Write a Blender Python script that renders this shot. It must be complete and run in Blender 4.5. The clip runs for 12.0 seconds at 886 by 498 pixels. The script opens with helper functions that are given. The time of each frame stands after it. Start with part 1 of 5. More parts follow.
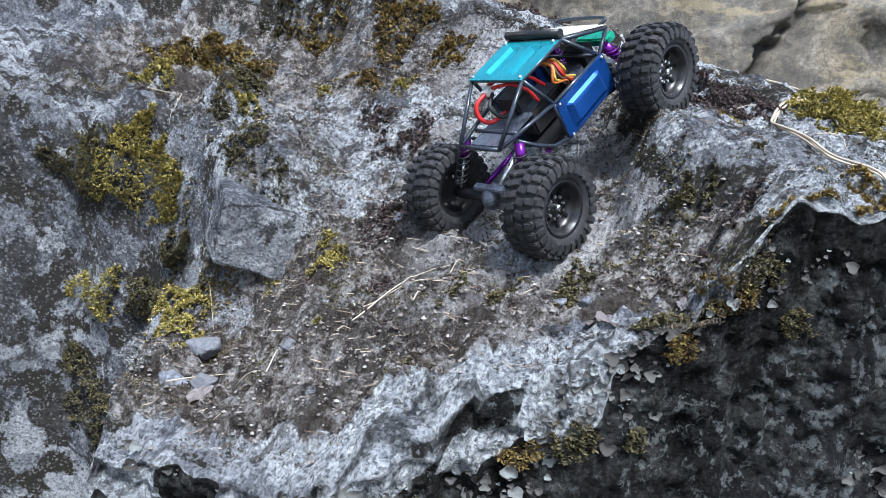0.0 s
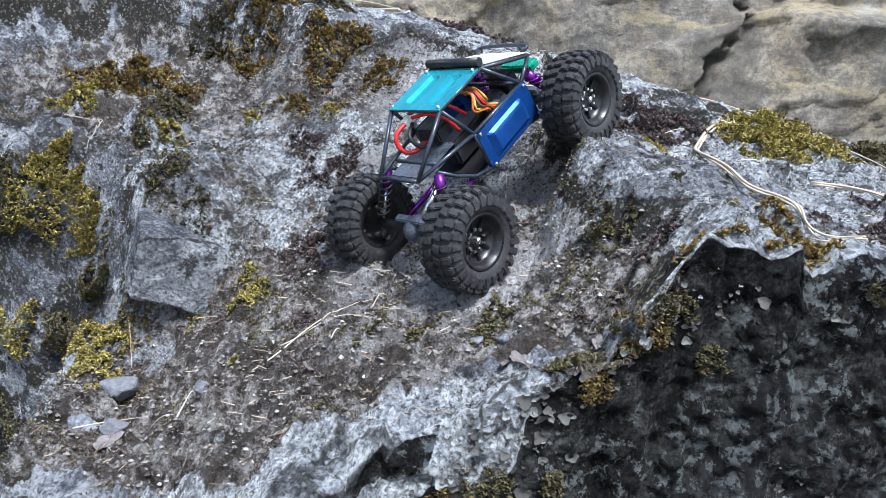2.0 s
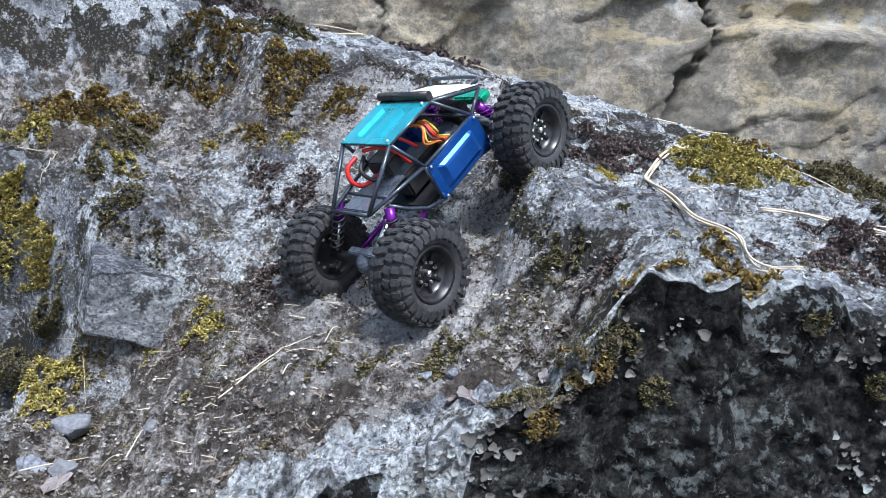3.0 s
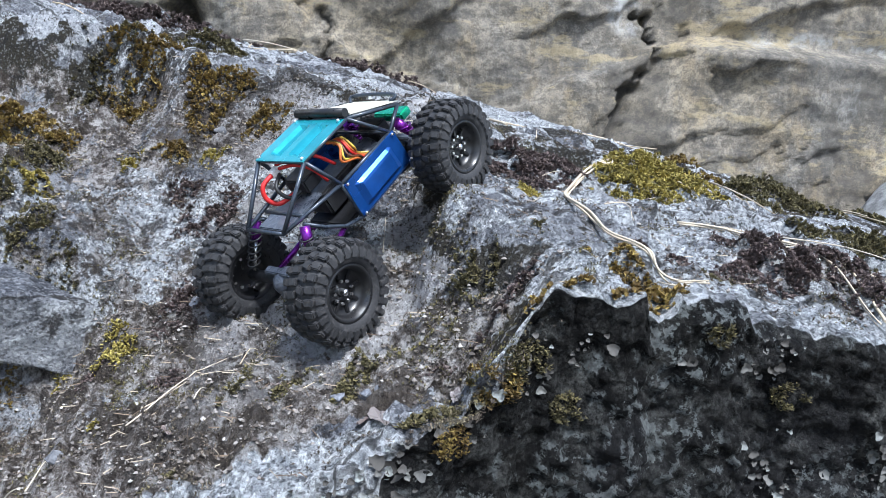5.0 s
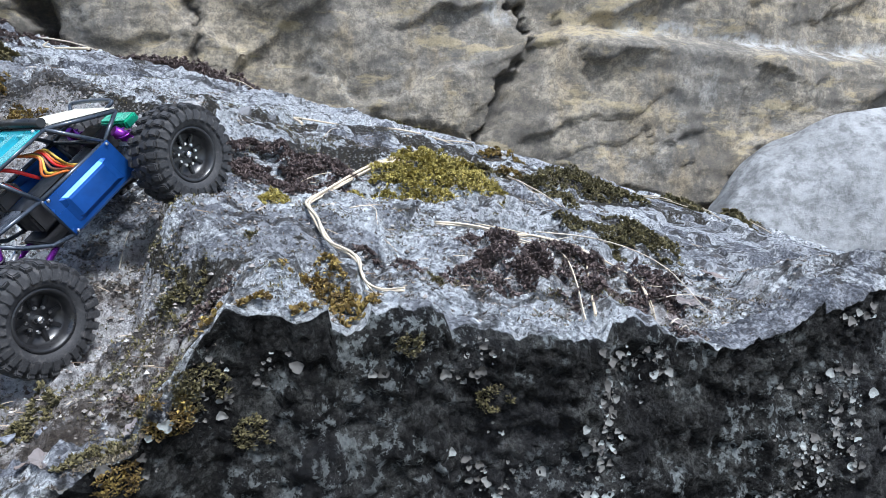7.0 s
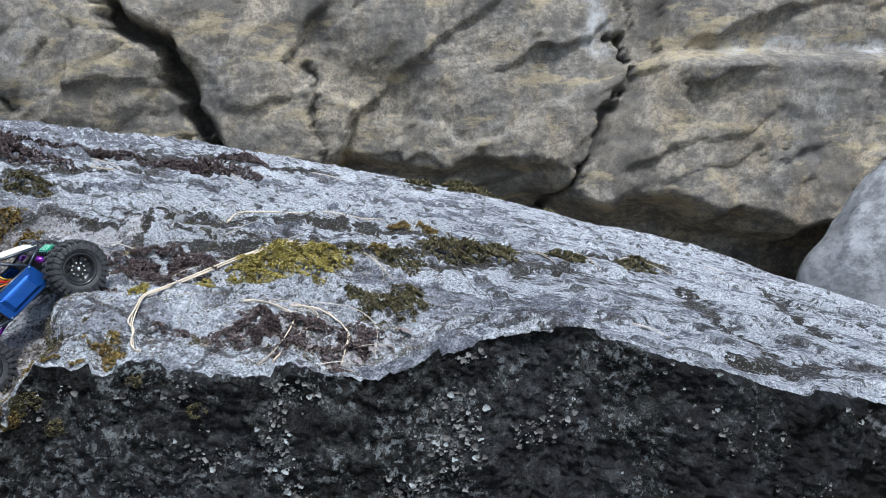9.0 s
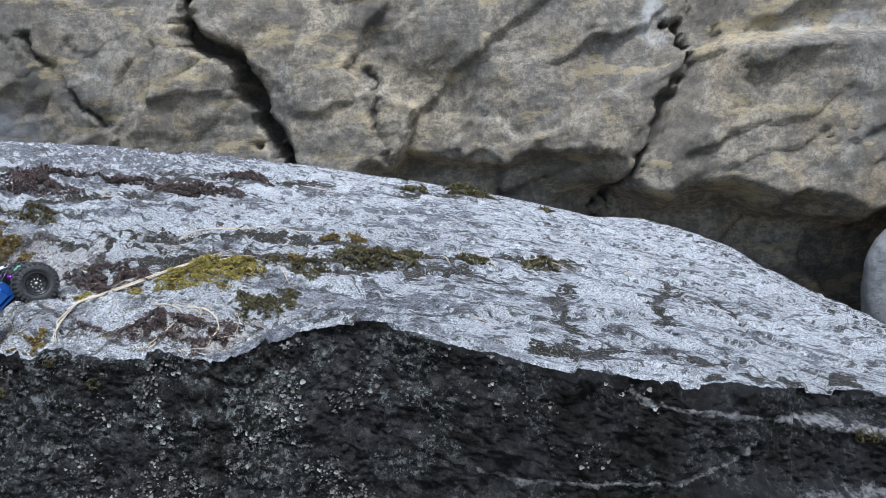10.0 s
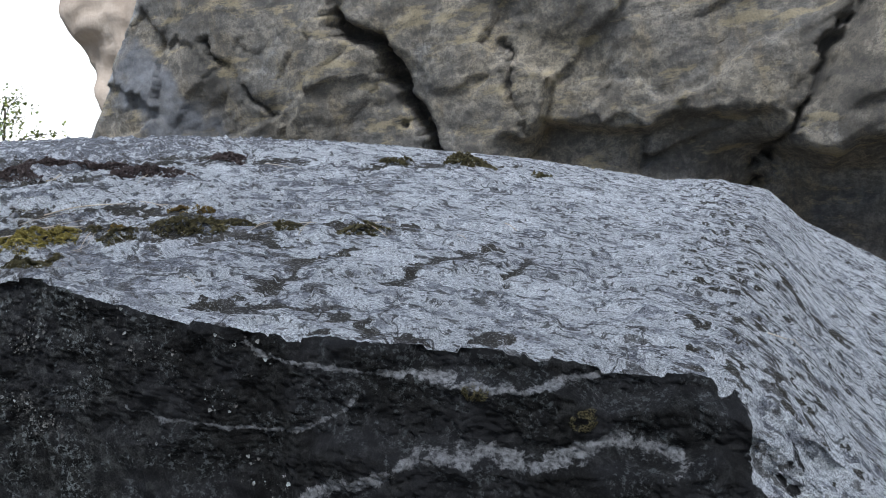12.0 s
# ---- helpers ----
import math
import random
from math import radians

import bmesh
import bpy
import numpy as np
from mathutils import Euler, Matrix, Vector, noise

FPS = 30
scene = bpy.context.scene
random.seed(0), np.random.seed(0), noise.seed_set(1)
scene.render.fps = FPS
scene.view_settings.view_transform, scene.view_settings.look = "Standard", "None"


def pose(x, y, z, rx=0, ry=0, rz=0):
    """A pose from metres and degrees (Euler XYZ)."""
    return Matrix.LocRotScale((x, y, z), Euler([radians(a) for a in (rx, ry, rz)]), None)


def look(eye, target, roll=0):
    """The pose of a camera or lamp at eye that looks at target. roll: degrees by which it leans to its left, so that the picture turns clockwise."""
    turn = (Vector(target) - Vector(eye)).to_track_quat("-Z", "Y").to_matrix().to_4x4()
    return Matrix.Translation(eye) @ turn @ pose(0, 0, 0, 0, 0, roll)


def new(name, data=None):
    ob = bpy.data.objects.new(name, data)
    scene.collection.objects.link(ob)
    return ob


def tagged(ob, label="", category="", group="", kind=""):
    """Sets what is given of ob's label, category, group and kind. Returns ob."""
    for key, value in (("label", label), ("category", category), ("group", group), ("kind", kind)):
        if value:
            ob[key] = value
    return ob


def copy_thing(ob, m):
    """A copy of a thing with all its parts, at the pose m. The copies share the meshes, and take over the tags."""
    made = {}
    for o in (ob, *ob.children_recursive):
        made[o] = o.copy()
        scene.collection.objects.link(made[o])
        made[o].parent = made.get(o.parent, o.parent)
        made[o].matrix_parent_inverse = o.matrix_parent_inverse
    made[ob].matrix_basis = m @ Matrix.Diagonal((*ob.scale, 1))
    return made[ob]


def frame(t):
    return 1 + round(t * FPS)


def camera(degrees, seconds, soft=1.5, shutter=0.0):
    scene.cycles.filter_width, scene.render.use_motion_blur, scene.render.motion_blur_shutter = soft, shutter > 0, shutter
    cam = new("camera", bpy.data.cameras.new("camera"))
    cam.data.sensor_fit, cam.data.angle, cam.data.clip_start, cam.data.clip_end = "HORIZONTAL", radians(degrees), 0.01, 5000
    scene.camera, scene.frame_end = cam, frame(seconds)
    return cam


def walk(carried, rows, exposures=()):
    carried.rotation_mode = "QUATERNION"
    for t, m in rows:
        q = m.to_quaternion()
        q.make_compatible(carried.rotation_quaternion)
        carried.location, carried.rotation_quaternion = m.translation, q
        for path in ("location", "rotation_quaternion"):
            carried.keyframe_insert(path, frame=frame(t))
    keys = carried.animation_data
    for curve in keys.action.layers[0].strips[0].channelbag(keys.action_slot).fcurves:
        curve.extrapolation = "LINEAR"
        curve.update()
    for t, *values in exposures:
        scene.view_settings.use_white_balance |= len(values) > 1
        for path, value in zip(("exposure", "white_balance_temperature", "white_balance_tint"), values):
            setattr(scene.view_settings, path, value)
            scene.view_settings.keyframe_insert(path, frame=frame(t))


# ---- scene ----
cam = camera(62.4, 12.0, soft=0.85)
PATH = [
    (0, (0.052, 0.052, 1.18), (0.05, 1.982, 0.656), 5.7),
    (0.5, (0.067, 0.055, 1.18), (0.09, 1.985, 0.657), 5.5),
    (1, (0.069, 0.056, 1.185), (0.109, 1.987, 0.666), 5.5),
    (1.5, (0.072, 0.06, 1.19), (0.136, 1.995, 0.686), 5.6),
    (2, (0.083, 0.071, 1.196), (0.18, 2.009, 0.711), 5.5),
    (2.5, (0.094, 0.072, 1.205), (0.221, 2.015, 0.746), 5.2),
    (3, (0.102, 0.071, 1.211), (0.255, 2.016, 0.772), 5.0),
    (3.5, (0.106, 0.068, 1.21), (0.289, 2.015, 0.788), 5.0),
    (3.7, (0.112, 0.069, 1.213), (0.311, 2.016, 0.801), 5.1),
    (5.3, (0.133, 0.074, 1.215), (0.421, 2.015, 0.827), 5.0),
    (5.5, (0.138, 0.071, 1.218), (0.407, 2.012, 0.82), 5.0),
    (6, (0.144, 0.069, 1.216), (0.43, 2.008, 0.818), 4.8),
    (6.5, (0.202, 0.068, 1.218), (0.607, 1.985, 0.817), 4.0),
    (7, (0.257, 0.07, 1.233), (0.812, 1.951, 0.842), 3.7),
    (7.5, (0.27, 0.066, 1.247), (0.85, 1.942, 0.867), 3.3),
    (7.7, (0.282, 0.062, 1.255), (0.866, 1.939, 0.884), 3.2),
    (9.3, (0.728, -0.457, 1.369), (0.788, 1.517, 1.051), -1.9),
    (9.5, (0.789, -0.536, 1.37), (0.797, 1.437, 1.044), -2.4),
    (10, (1.042, -0.623, 1.427), (0.959, 1.347, 1.089), -3.6),
    (10.5, (1.435, -0.667, 1.376), (1.149, 1.28, 1.017), -5.0),
    (11, (1.676, -0.662, 1.376), (1.131, 1.229, 1.016), -7.7),
    (11.5, (1.885, -0.565, 1.325), (1.25, 1.299, 0.975), -7.6),
    (12, (2.111, -0.527, 1.316), (1.442, 1.324, 0.963), -7.8),
]
walk(cam, [(t, look(eye, target, roll)) for t, eye, target, roll in PATH],
     exposures=[(0.0, 1.28), (3.5, 1.38), (7.7, 1.3), (9.3, 1.05), (10.5, 1.05), (11.2, 0.78), (12.0, 0.45)])

# ---- light: bright overcast sky, open shade between boulders ----
SUN_EL, SUN_ROT = 63.0, 155.0
world = bpy.data.worlds.new("sky")
scene.world = world
world.use_nodes = True
_sky = world.node_tree.nodes.new("ShaderNodeTexSky")
_sky.sky_type, _sky.sun_disc = "NISHITA", False
_sky.sun_elevation, _sky.sun_rotation = radians(SUN_EL), radians(SUN_ROT)
_sky.dust_density, _sky.ozone_density = 1.6, 1.0
_bg = world.node_tree.nodes["Background"]
_bg.inputs["Strength"].default_value = 0.115
world.node_tree.links.new(_sky.outputs["Color"], _bg.inputs["Color"])
sun = new("sun", bpy.data.lights.new("sun", "SUN"))
sun.data.energy, sun.data.angle, sun.data.color = 3.0, radians(14), (0.90, 0.98, 1.09)
sun.matrix_world = look((0.9, -1.3, 5.0), (0.3, 0.6, 1.0))


# ---- materials ----
class Nodes:
    """Short hand for building a node material."""

    def __init__(self, name, rough=0.8, metal=0.0):
        self.mat = bpy.data.materials.new(name)
        self.mat.use_nodes = True
        self.t = self.mat.node_tree
        self.bsdf = self.t.nodes["Principled BSDF"]
        self.bsdf.inputs["Roughness"].default_value = rough
        self.bsdf.inputs["Metallic"].default_value = metal
        self.pos = self.t.nodes.new("ShaderNodeTexCoord").outputs["Object"]

    def put(self, socket, value):
        if isinstance(value, bpy.types.NodeSocket):
            self.t.links.new(value, socket)
        elif isinstance(value, (tuple, list)) and len(value) == 3 and socket.type == "RGBA":
            socket.default_value = (*value, 1)
        else:
            socket.default_value = value

    def noise(self, scale, detail=6, rough=0.6, stretch=None, warp=0.0):
        n = self.t.nodes.new("ShaderNodeTexNoise")
        v = self.pos
        if stretch:
            m = self.t.nodes.new("ShaderNodeMapping")
            m.inputs["Scale"].default_value = stretch
            self.put(m.inputs["Vector"], v)
            v = m.outputs[0]
        self.put(n.inputs["Vector"], v)
        n.inputs["Scale"].default_value, n.inputs["Detail"].default_value = scale, detail
        n.inputs["Roughness"].default_value, n.inputs["Distortion"].default_value = rough, warp
        return n.outputs["Fac"]

    def voronoi(self, scale, feature="F1", out="Distance"):
        n = self.t.nodes.new("ShaderNodeTexVoronoi")
        n.feature = feature
        self.put(n.inputs["Vector"], self.pos)
        n.inputs["Scale"].default_value = scale
        return n.outputs[out]

    def step(self, fac, lo, hi, a=0.0, b=1.0):
        n = self.t.nodes.new("ShaderNodeMapRange")
        n.interpolation_type = "SMOOTHSTEP"
        for k, v in zip(range(5), (fac, lo, hi, a, b)):
            self.put(n.inputs[k], v)
        return n.outputs[0]

    def ramp(self, fac, *stops):
        n = self.t.nodes.new("ShaderNodeValToRGB")
        e = n.color_ramp.elements
        while len(e) < len(stops):
            e.new(0.5)
        for el, (p, c) in zip(e, stops):
            el.position, el.color = p, (*c, 1)
        self.put(n.inputs[0], fac)
        return n.outputs[0]

    def mix(self, fac, a, b, mode="MIX"):
        n = self.t.nodes.new("ShaderNodeMix")
        n.data_type, n.blend_type = "RGBA", mode
        self.put(n.inputs["Factor"], fac)
        self.put(n.inputs[6], a)
        self.put(n.inputs[7], b)
        return n.outputs[2]

    def math(self, op, a, b=0.0, clamp=False):
        n = self.t.nodes.new("ShaderNodeMath")
        n.operation, n.use_clamp = op, clamp
        self.put(n.inputs[0], a)
        self.put(n.inputs[1], b)
        return n.outputs[0]

    def attr(self, name):
        n = self.t.nodes.new("ShaderNodeAttribute")
        n.attribute_name = name
        return n.outputs["Fac"]

    def info(self):
        return self.t.nodes.new("ShaderNodeObjectInfo").outputs["Random"]

    def island(self):
        return self.t.nodes.new("ShaderNodeNewGeometry").outputs["Random Per Island"]

    def colour(self, c):
        self.put(self.bsdf.inputs["Base Color"], c)
        return self

    def bump(self, height, strength=0.5, distance=0.002):
        n = self.t.nodes.new("ShaderNodeBump")
        n.inputs["Strength"].default_value, n.inputs["Distance"].default_value = strength, distance
        self.put(n.inputs["Height"], height)
        self.put(self.bsdf.inputs["Normal"], n.outputs[0])
        return self


def boulder_material():
    m = Nodes("lichened_granite", 0.92)
    m.bsdf.inputs["Specular IOR Level"].default_value = 0.15
    big, mid, fine = m.noise(5, 6), m.noise(38, 9, 0.78), m.noise(330, 8, 0.85)
    grain = m.voronoi(380)
    # bare granite: blue-grey, mottled
    rock = m.ramp(mid, (0.38, (0.055, 0.060, 0.072)), (0.49, (0.20, 0.212, 0.24)), (0.61, (0.45, 0.465, 0.50)))
    rock = m.mix(m.step(fine, 0.40, 0.56), m.mix(0.8, rock, (0.035, 0.035, 0.04)), rock)
    crystal = m.step(m.voronoi(430, out="Color"), 0.05, 0.95)
    # thin film of lichen that greys the slab in broad blotches
    film = m.step(m.noise(6.5, 9, 0.64), 0.48, 0.53)
    rock = m.mix(m.math("MULTIPLY", film, 0.45), rock, m.ramp(m.noise(55, 6, 0.7), (0.40, (0.25, 0.26, 0.28)), (0.60, (0.56, 0.575, 0.595))))
    # bare darker patches and broad pale ones, a hand's width across
    rock = m.mix(m.step(m.math("ADD", m.noise(4.2, 10, 0.70, stretch=(1, 1.3, 1)), m.math("MULTIPLY", m.attr("bare"), 0.15)), 0.545, 0.585, 0.0, 0.7), rock, m.ramp(m.noise(80, 7, 0.75), (0.40, (0.045, 0.047, 0.055)), (0.60, (0.20, 0.205, 0.225))))
    sheets = m.math("MULTIPLY", m.step(m.noise(8.5, 9, 0.62, stretch=(1, 1.2, 1)), 0.535, 0.555), m.step(fine, 0.36, 0.50, 0.35, 1.0))
    rock = m.mix(m.math("MULTIPLY", sheets, 0.75), rock, m.ramp(m.noise(120, 6, 0.7), (0.38, (0.40, 0.415, 0.44)), (0.60, (0.70, 0.715, 0.735))))
    # pale crusty lichen in islands
    crust = m.step(m.math("ADD", m.noise(16, 10, 0.70), m.math("MULTIPLY", m.attr("pale"), 0.17)), 0.545, 0.585)
    crust = m.math("MULTIPLY", crust, m.step(fine, 0.40, 0.52, 0.1, 1.0))
    rock = m.mix(crust, rock, m.ramp(m.noise(140, 6, 0.7), (0.38, (0.40, 0.425, 0.45)), (0.56, (0.86, 0.885, 0.90))))
    # dark moss-filled cracks and worn pits
    pits = m.math("MULTIPLY", m.step(m.noise(30, 8, 0.66, stretch=(1, 1.8, 1)), 0.55, 0.59), m.step(m.noise(5, 4), 0.36, 0.52))
    rock = m.mix(m.math("MULTIPLY", pits, 0.85), rock, m.ramp(m.noise(200, 5), (0.3, (0.018, 0.016, 0.014)), (0.7, (0.075, 0.066, 0.055))))
    rock = m.mix(m.step(m.math("ADD", m.attr("groove"), m.math("MULTIPLY", m.math("SUBTRACT", m.noise(24, 7, 0.62), 0.5), 4.0)), 0.58, 0.74), rock, (0.045, 0.040, 0.030))
    # long shallow hollows with dark litter and lichen
    hollow = m.math("MULTIPLY", m.step(m.noise(10, 8, 0.62, stretch=(1, 2.4, 1)), 0.585, 0.615), m.step(m.attr("pale"), 1.3, 0.7))
    rock = m.mix(m.math("MULTIPLY", hollow, 0.85), rock, m.ramp(m.noise(90, 6, 0.7), (0.40, (0.020, 0.018, 0.016)), (0.62, (0.12, 0.112, 0.105))))
    # hairline cracks
    line = m.math("ABSOLUTE", m.math("SUBTRACT", m.noise(3.2, 3, 0.5), 0.5))
    rock = m.mix(m.math("MULTIPLY", m.step(line, 0.006, 0.002), 0.8), rock, (0.03, 0.028, 0.026))
    # the grain of single crystals and lichen warts
    rock = m.mix(m.step(crystal, 0.0, 0.45, 0.55, 0.0), rock, (0.03, 0.03, 0.033))
    rock = m.mix(m.step(crystal, 0.78, 1.0, 0.0, 0.22), rock, (0.86, 0.87, 0.88))
    # dark weathered face: black rock, with its shade also put into the colour
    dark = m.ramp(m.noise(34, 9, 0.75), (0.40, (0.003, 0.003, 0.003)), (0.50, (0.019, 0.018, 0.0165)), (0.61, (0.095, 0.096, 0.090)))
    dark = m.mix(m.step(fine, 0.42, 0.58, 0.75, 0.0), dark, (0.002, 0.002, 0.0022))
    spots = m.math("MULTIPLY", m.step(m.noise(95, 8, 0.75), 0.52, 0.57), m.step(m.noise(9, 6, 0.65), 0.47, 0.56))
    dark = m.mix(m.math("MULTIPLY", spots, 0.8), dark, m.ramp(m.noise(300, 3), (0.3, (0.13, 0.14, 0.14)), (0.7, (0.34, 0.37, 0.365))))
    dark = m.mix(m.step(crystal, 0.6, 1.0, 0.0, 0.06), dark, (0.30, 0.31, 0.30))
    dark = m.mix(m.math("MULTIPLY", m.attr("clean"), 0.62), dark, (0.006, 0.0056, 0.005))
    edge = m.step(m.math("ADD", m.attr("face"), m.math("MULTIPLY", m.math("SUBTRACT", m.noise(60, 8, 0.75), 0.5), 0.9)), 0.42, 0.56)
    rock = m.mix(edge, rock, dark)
    # broken white bands on the face
    rock = m.mix(m.step(m.math("ADD", m.attr("pale_band"), m.math("MULTIPLY", m.math("SUBTRACT", m.noise(26, 9, 0.72), 0.5), 3.0)), 0.50, 0.85), rock, m.ramp(m.noise(90, 7, 0.7), (0.36, (0.06, 0.06, 0.06)), (0.62, (0.36, 0.36, 0.36))))
    # soil in the gully
    soil = m.ramp(m.noise(60, 10, 0.8), (0.42, (0.034, 0.027, 0.022)), (0.49, (0.17, 0.147, 0.132)), (0.57, (0.50, 0.475, 0.455)))
    soil = m.mix(m.math("MULTIPLY", m.step(m.noise(22, 8, 0.70), 0.50, 0.55), 0.85), soil, m.ramp(m.noise(260, 5, 0.7), (0.35, (0.020, 0.015, 0.012)), (0.7, (0.12, 0.098, 0.08))))
    dust = m.math("MULTIPLY", m.attr("dust"), m.step(m.noise(17, 8, 0.68), 0.43, 0.50))
    soil = m.mix(m.math("MULTIPLY", dust, 0.85), soil, m.ramp(m.noise(150, 8, 0.8), (0.38, (0.32, 0.305, 0.30)), (0.54, (0.80, 0.785, 0.79))))
    cover = m.step(m.math("ADD", m.attr("soil"), m.math("MULTIPLY", m.math("SUBTRACT", m.noise(17, 10, 0.78), 0.5), 3.4)), 0.50, 0.68)
    col = m.mix(cover, rock, soil)
    col = m.mix(m.math("MULTIPLY", m.step(big, 0.42, 0.6), 0.18), col, (0.08, 0.08, 0.09))
    m.colour(col)
    h = m.math("ADD", m.math("ADD", m.math("MULTIPLY", mid, 0.9), m.math("MULTIPLY", m.noise(750, 3, 0.7), 0.22)), m.math("ADD", m.math("ADD", m.math("MULTIPLY", fine, 0.9), m.math("MULTIPLY", grain, 0.35)), m.math("MULTIPLY", crust, 0.25)))
    m.bump(h, 1.0, 0.007)
    return m.mat


def cliff_material():
    m = Nodes("cliff_rock", 0.9)
    big, mid = m.noise(0.5, 10, 0.7), m.noise(2.4, 12, 0.8, stretch=(1, 1, 1.5))
    fine = m.noise(11, 10, 0.8)
    col = m.ramp(big, (0.40, (0.21, 0.195, 0.17)), (0.5, (0.36, 0.315, 0.25)), (0.60, (0.47, 0.395, 0.285)))
    col = m.mix(m.math("MULTIPLY", m.step(m.noise(1.2, 8, 0.7, stretch=(1.6, 1, 0.6)), 0.50, 0.64), 0.7), col, (0.38, 0.295, 0.18))
    col = m.mix(m.math("MULTIPLY", m.step(m.noise(0.9, 12, 0.8), 0.55, 0.68), 0.6), col, (0.46, 0.46, 0.44))
    col = m.mix(m.step(mid, 0.40, 0.56), m.mix(0.7, col, (0.09, 0.085, 0.08)), col)
    col = m.mix(m.step(fine, 0.43, 0.55), m.mix(0.62, col, (0.09, 0.082, 0.072)), col)
    # run-off stains and yellow-brown weathering in broad streaks
    col = m.mix(m.step(m.noise(0.8, 9, 0.68, stretch=(1.8, 1, 0.8)), 0.50, 0.60, 0.0, 0.6), col, (0.10, 0.088, 0.072))
    col = m.mix(m.step(m.noise(1.7, 8, 0.7, stretch=(0.7, 1, 1.9)), 0.54, 0.62, 0.0, 0.55), col, (0.50, 0.40, 0.23))
    grit = m.noise(38, 8, 0.8)
    col = m.mix(m.step(grit, 0.40, 0.56, 0.30, 0.0), col, (0.06, 0.055, 0.05))
    col = m.mix(m.math("MULTIPLY", m.attr("grey"), 0.85), col, m.ramp(m.noise(3, 9, 0.75), (0.38, (0.10, 0.105, 0.115)), (0.62, (0.25, 0.255, 0.27))))
    col = m.mix(m.math("MULTIPLY", m.attr("pale"), m.step(m.noise(3, 9, 0.75), 0.40, 0.60, 0.0, 0.85)), col, (0.47, 0.47, 0.46))
    col = m.mix(m.attr("seam"), col, (0.03, 0.028, 0.026))
    m.colour(col)
    m.bump(m.math("ADD", m.math("ADD", mid, m.math("MULTIPLY", fine, 0.7)), m.math("MULTIPLY", grit, 0.25)), 1.0, 0.055)
    return m.mat


BOULDER, CLIFF = boulder_material(), cliff_material()


# ---- noise for landforms ----
_rng = np.random.default_rng(7)
_perm = np.concatenate([_rng.permutation(256)] * 3)
_grad = _rng.normal(size=(256, 3))
_grad /= np.linalg.norm(_grad, axis=1)[:, None]
_gx, _gy, _gz = (np.ascontiguousarray(_grad[:, k]) for k in range(3))


def perlin(p):
    i = np.floor(p).astype(np.int32)
    f = p - i
    u = f * f * f * (f * (f * 6 - 15) + 10)
    i &= 255
    ix, iy, iz = i[..., 0], i[..., 1], i[..., 2]
    fx, fy, fz = f[..., 0], f[..., 1], f[..., 2]
    out = 0.0
    for dx in (0, 1):
        wx = u[..., 0] if dx else 1 - u[..., 0]
        px = _perm[ix + dx]
        for dy in (0, 1):
            wy = wx * (u[..., 1] if dy else 1 - u[..., 1])
            py = _perm[px + iy + dy]
            for dz in (0, 1):
                h = _perm[py + iz + dz]
                d = _gx[h] * (fx - dx) + _gy[h] * (fy - dy) + _gz[h] * (fz - dz)
                out = out + d * wy * (u[..., 2] if dz else 1 - u[..., 2])
    return out


def fbm(p, scale, octaves=4, gain=0.5, ridge=False):
    total, amp = 0.0, 1.0
    for k in range(octaves):
        n = perlin(p * scale * 2.03 ** k + 17.3 * k)
        total, amp = total + amp * ((0.35 - np.abs(n)) * 1.6 if ridge else n), amp * gain
    return total


def smooth(a, lo, hi):
    t = np.clip((a - lo) / (hi - lo), 0, 1)
    return t * t * (3 - 2 * t)


# ---- the boulder's landform ----
def front_edge(x):
    """Plan line of the boulder's front brink."""
    y = 0.445 + np.where(x > 0, 0.10 * x, -0.35 * x)
    return y + np.where(x > 1.9, 0.25 * (x - 1.9), 0) + 0.065 * smooth(x, 1.50, 1.72)


def slab_height(x, y):
    x0 = x
    x = np.where(x < -1, -1 + 0.45 * (x + 1), x)
    x, y = np.clip(x, -3.0, 2.7), np.clip(y, 0.3, 5.5)
    z = 1.0277 + 0.2439 * y - 0.0522 * y ** 2 + 0.0012 * y ** 3 - 0.0215 * x - 0.1144 * x * y + 0.016 * x * y ** 2
    z += -0.0361 * x ** 2 + 0.0054 * x ** 2 * y - 0.0034 * x ** 3
    z -= 0.5 * np.clip(y - 4.5, 0, 9) ** 2 
    z += 0.018 * smooth(x0, 1.85, 2.0) * smooth(y, 0.78, 0.95) + 0.050 * smooth(x0, 1.95, 2.25) * smooth(y, 2.2, 3.3)
    z -= (0.032 * smooth(-x, -1.2, -0.3) + 0.065 * smooth(-x, -0.3, 0.9)) * smooth(y, 1.3, 2.1)
    flank = np.clip(x0 - 2.10 - 0.10 * (y - 0.65), 0, 9)
    z -= 1.05 * flank * flank / (flank + 0.12) - 0.35 * np.clip(flank - 0.25, 0, 9)
    z += 0.014 * smooth(-x, -0.40, -0.25) * smooth(-np.abs(y - 1.02), -0.12, -0.03)
    z += 0.050 * np.exp(-((x - 0.84) / 0.15) ** 2 - ((y - 0.54) / 0.08) ** 2)
    z += 0.026 * smooth(x, 0.66, 0.72) * smooth(-x, -1.25, -1.05) * np.exp(-((y - 0.55) / 0.07) ** 2)
    z -= 0.022 * np.exp(-((x - 0.60) / 0.06) ** 2 - ((y - 0.55) / 0.05) ** 2)
    return z


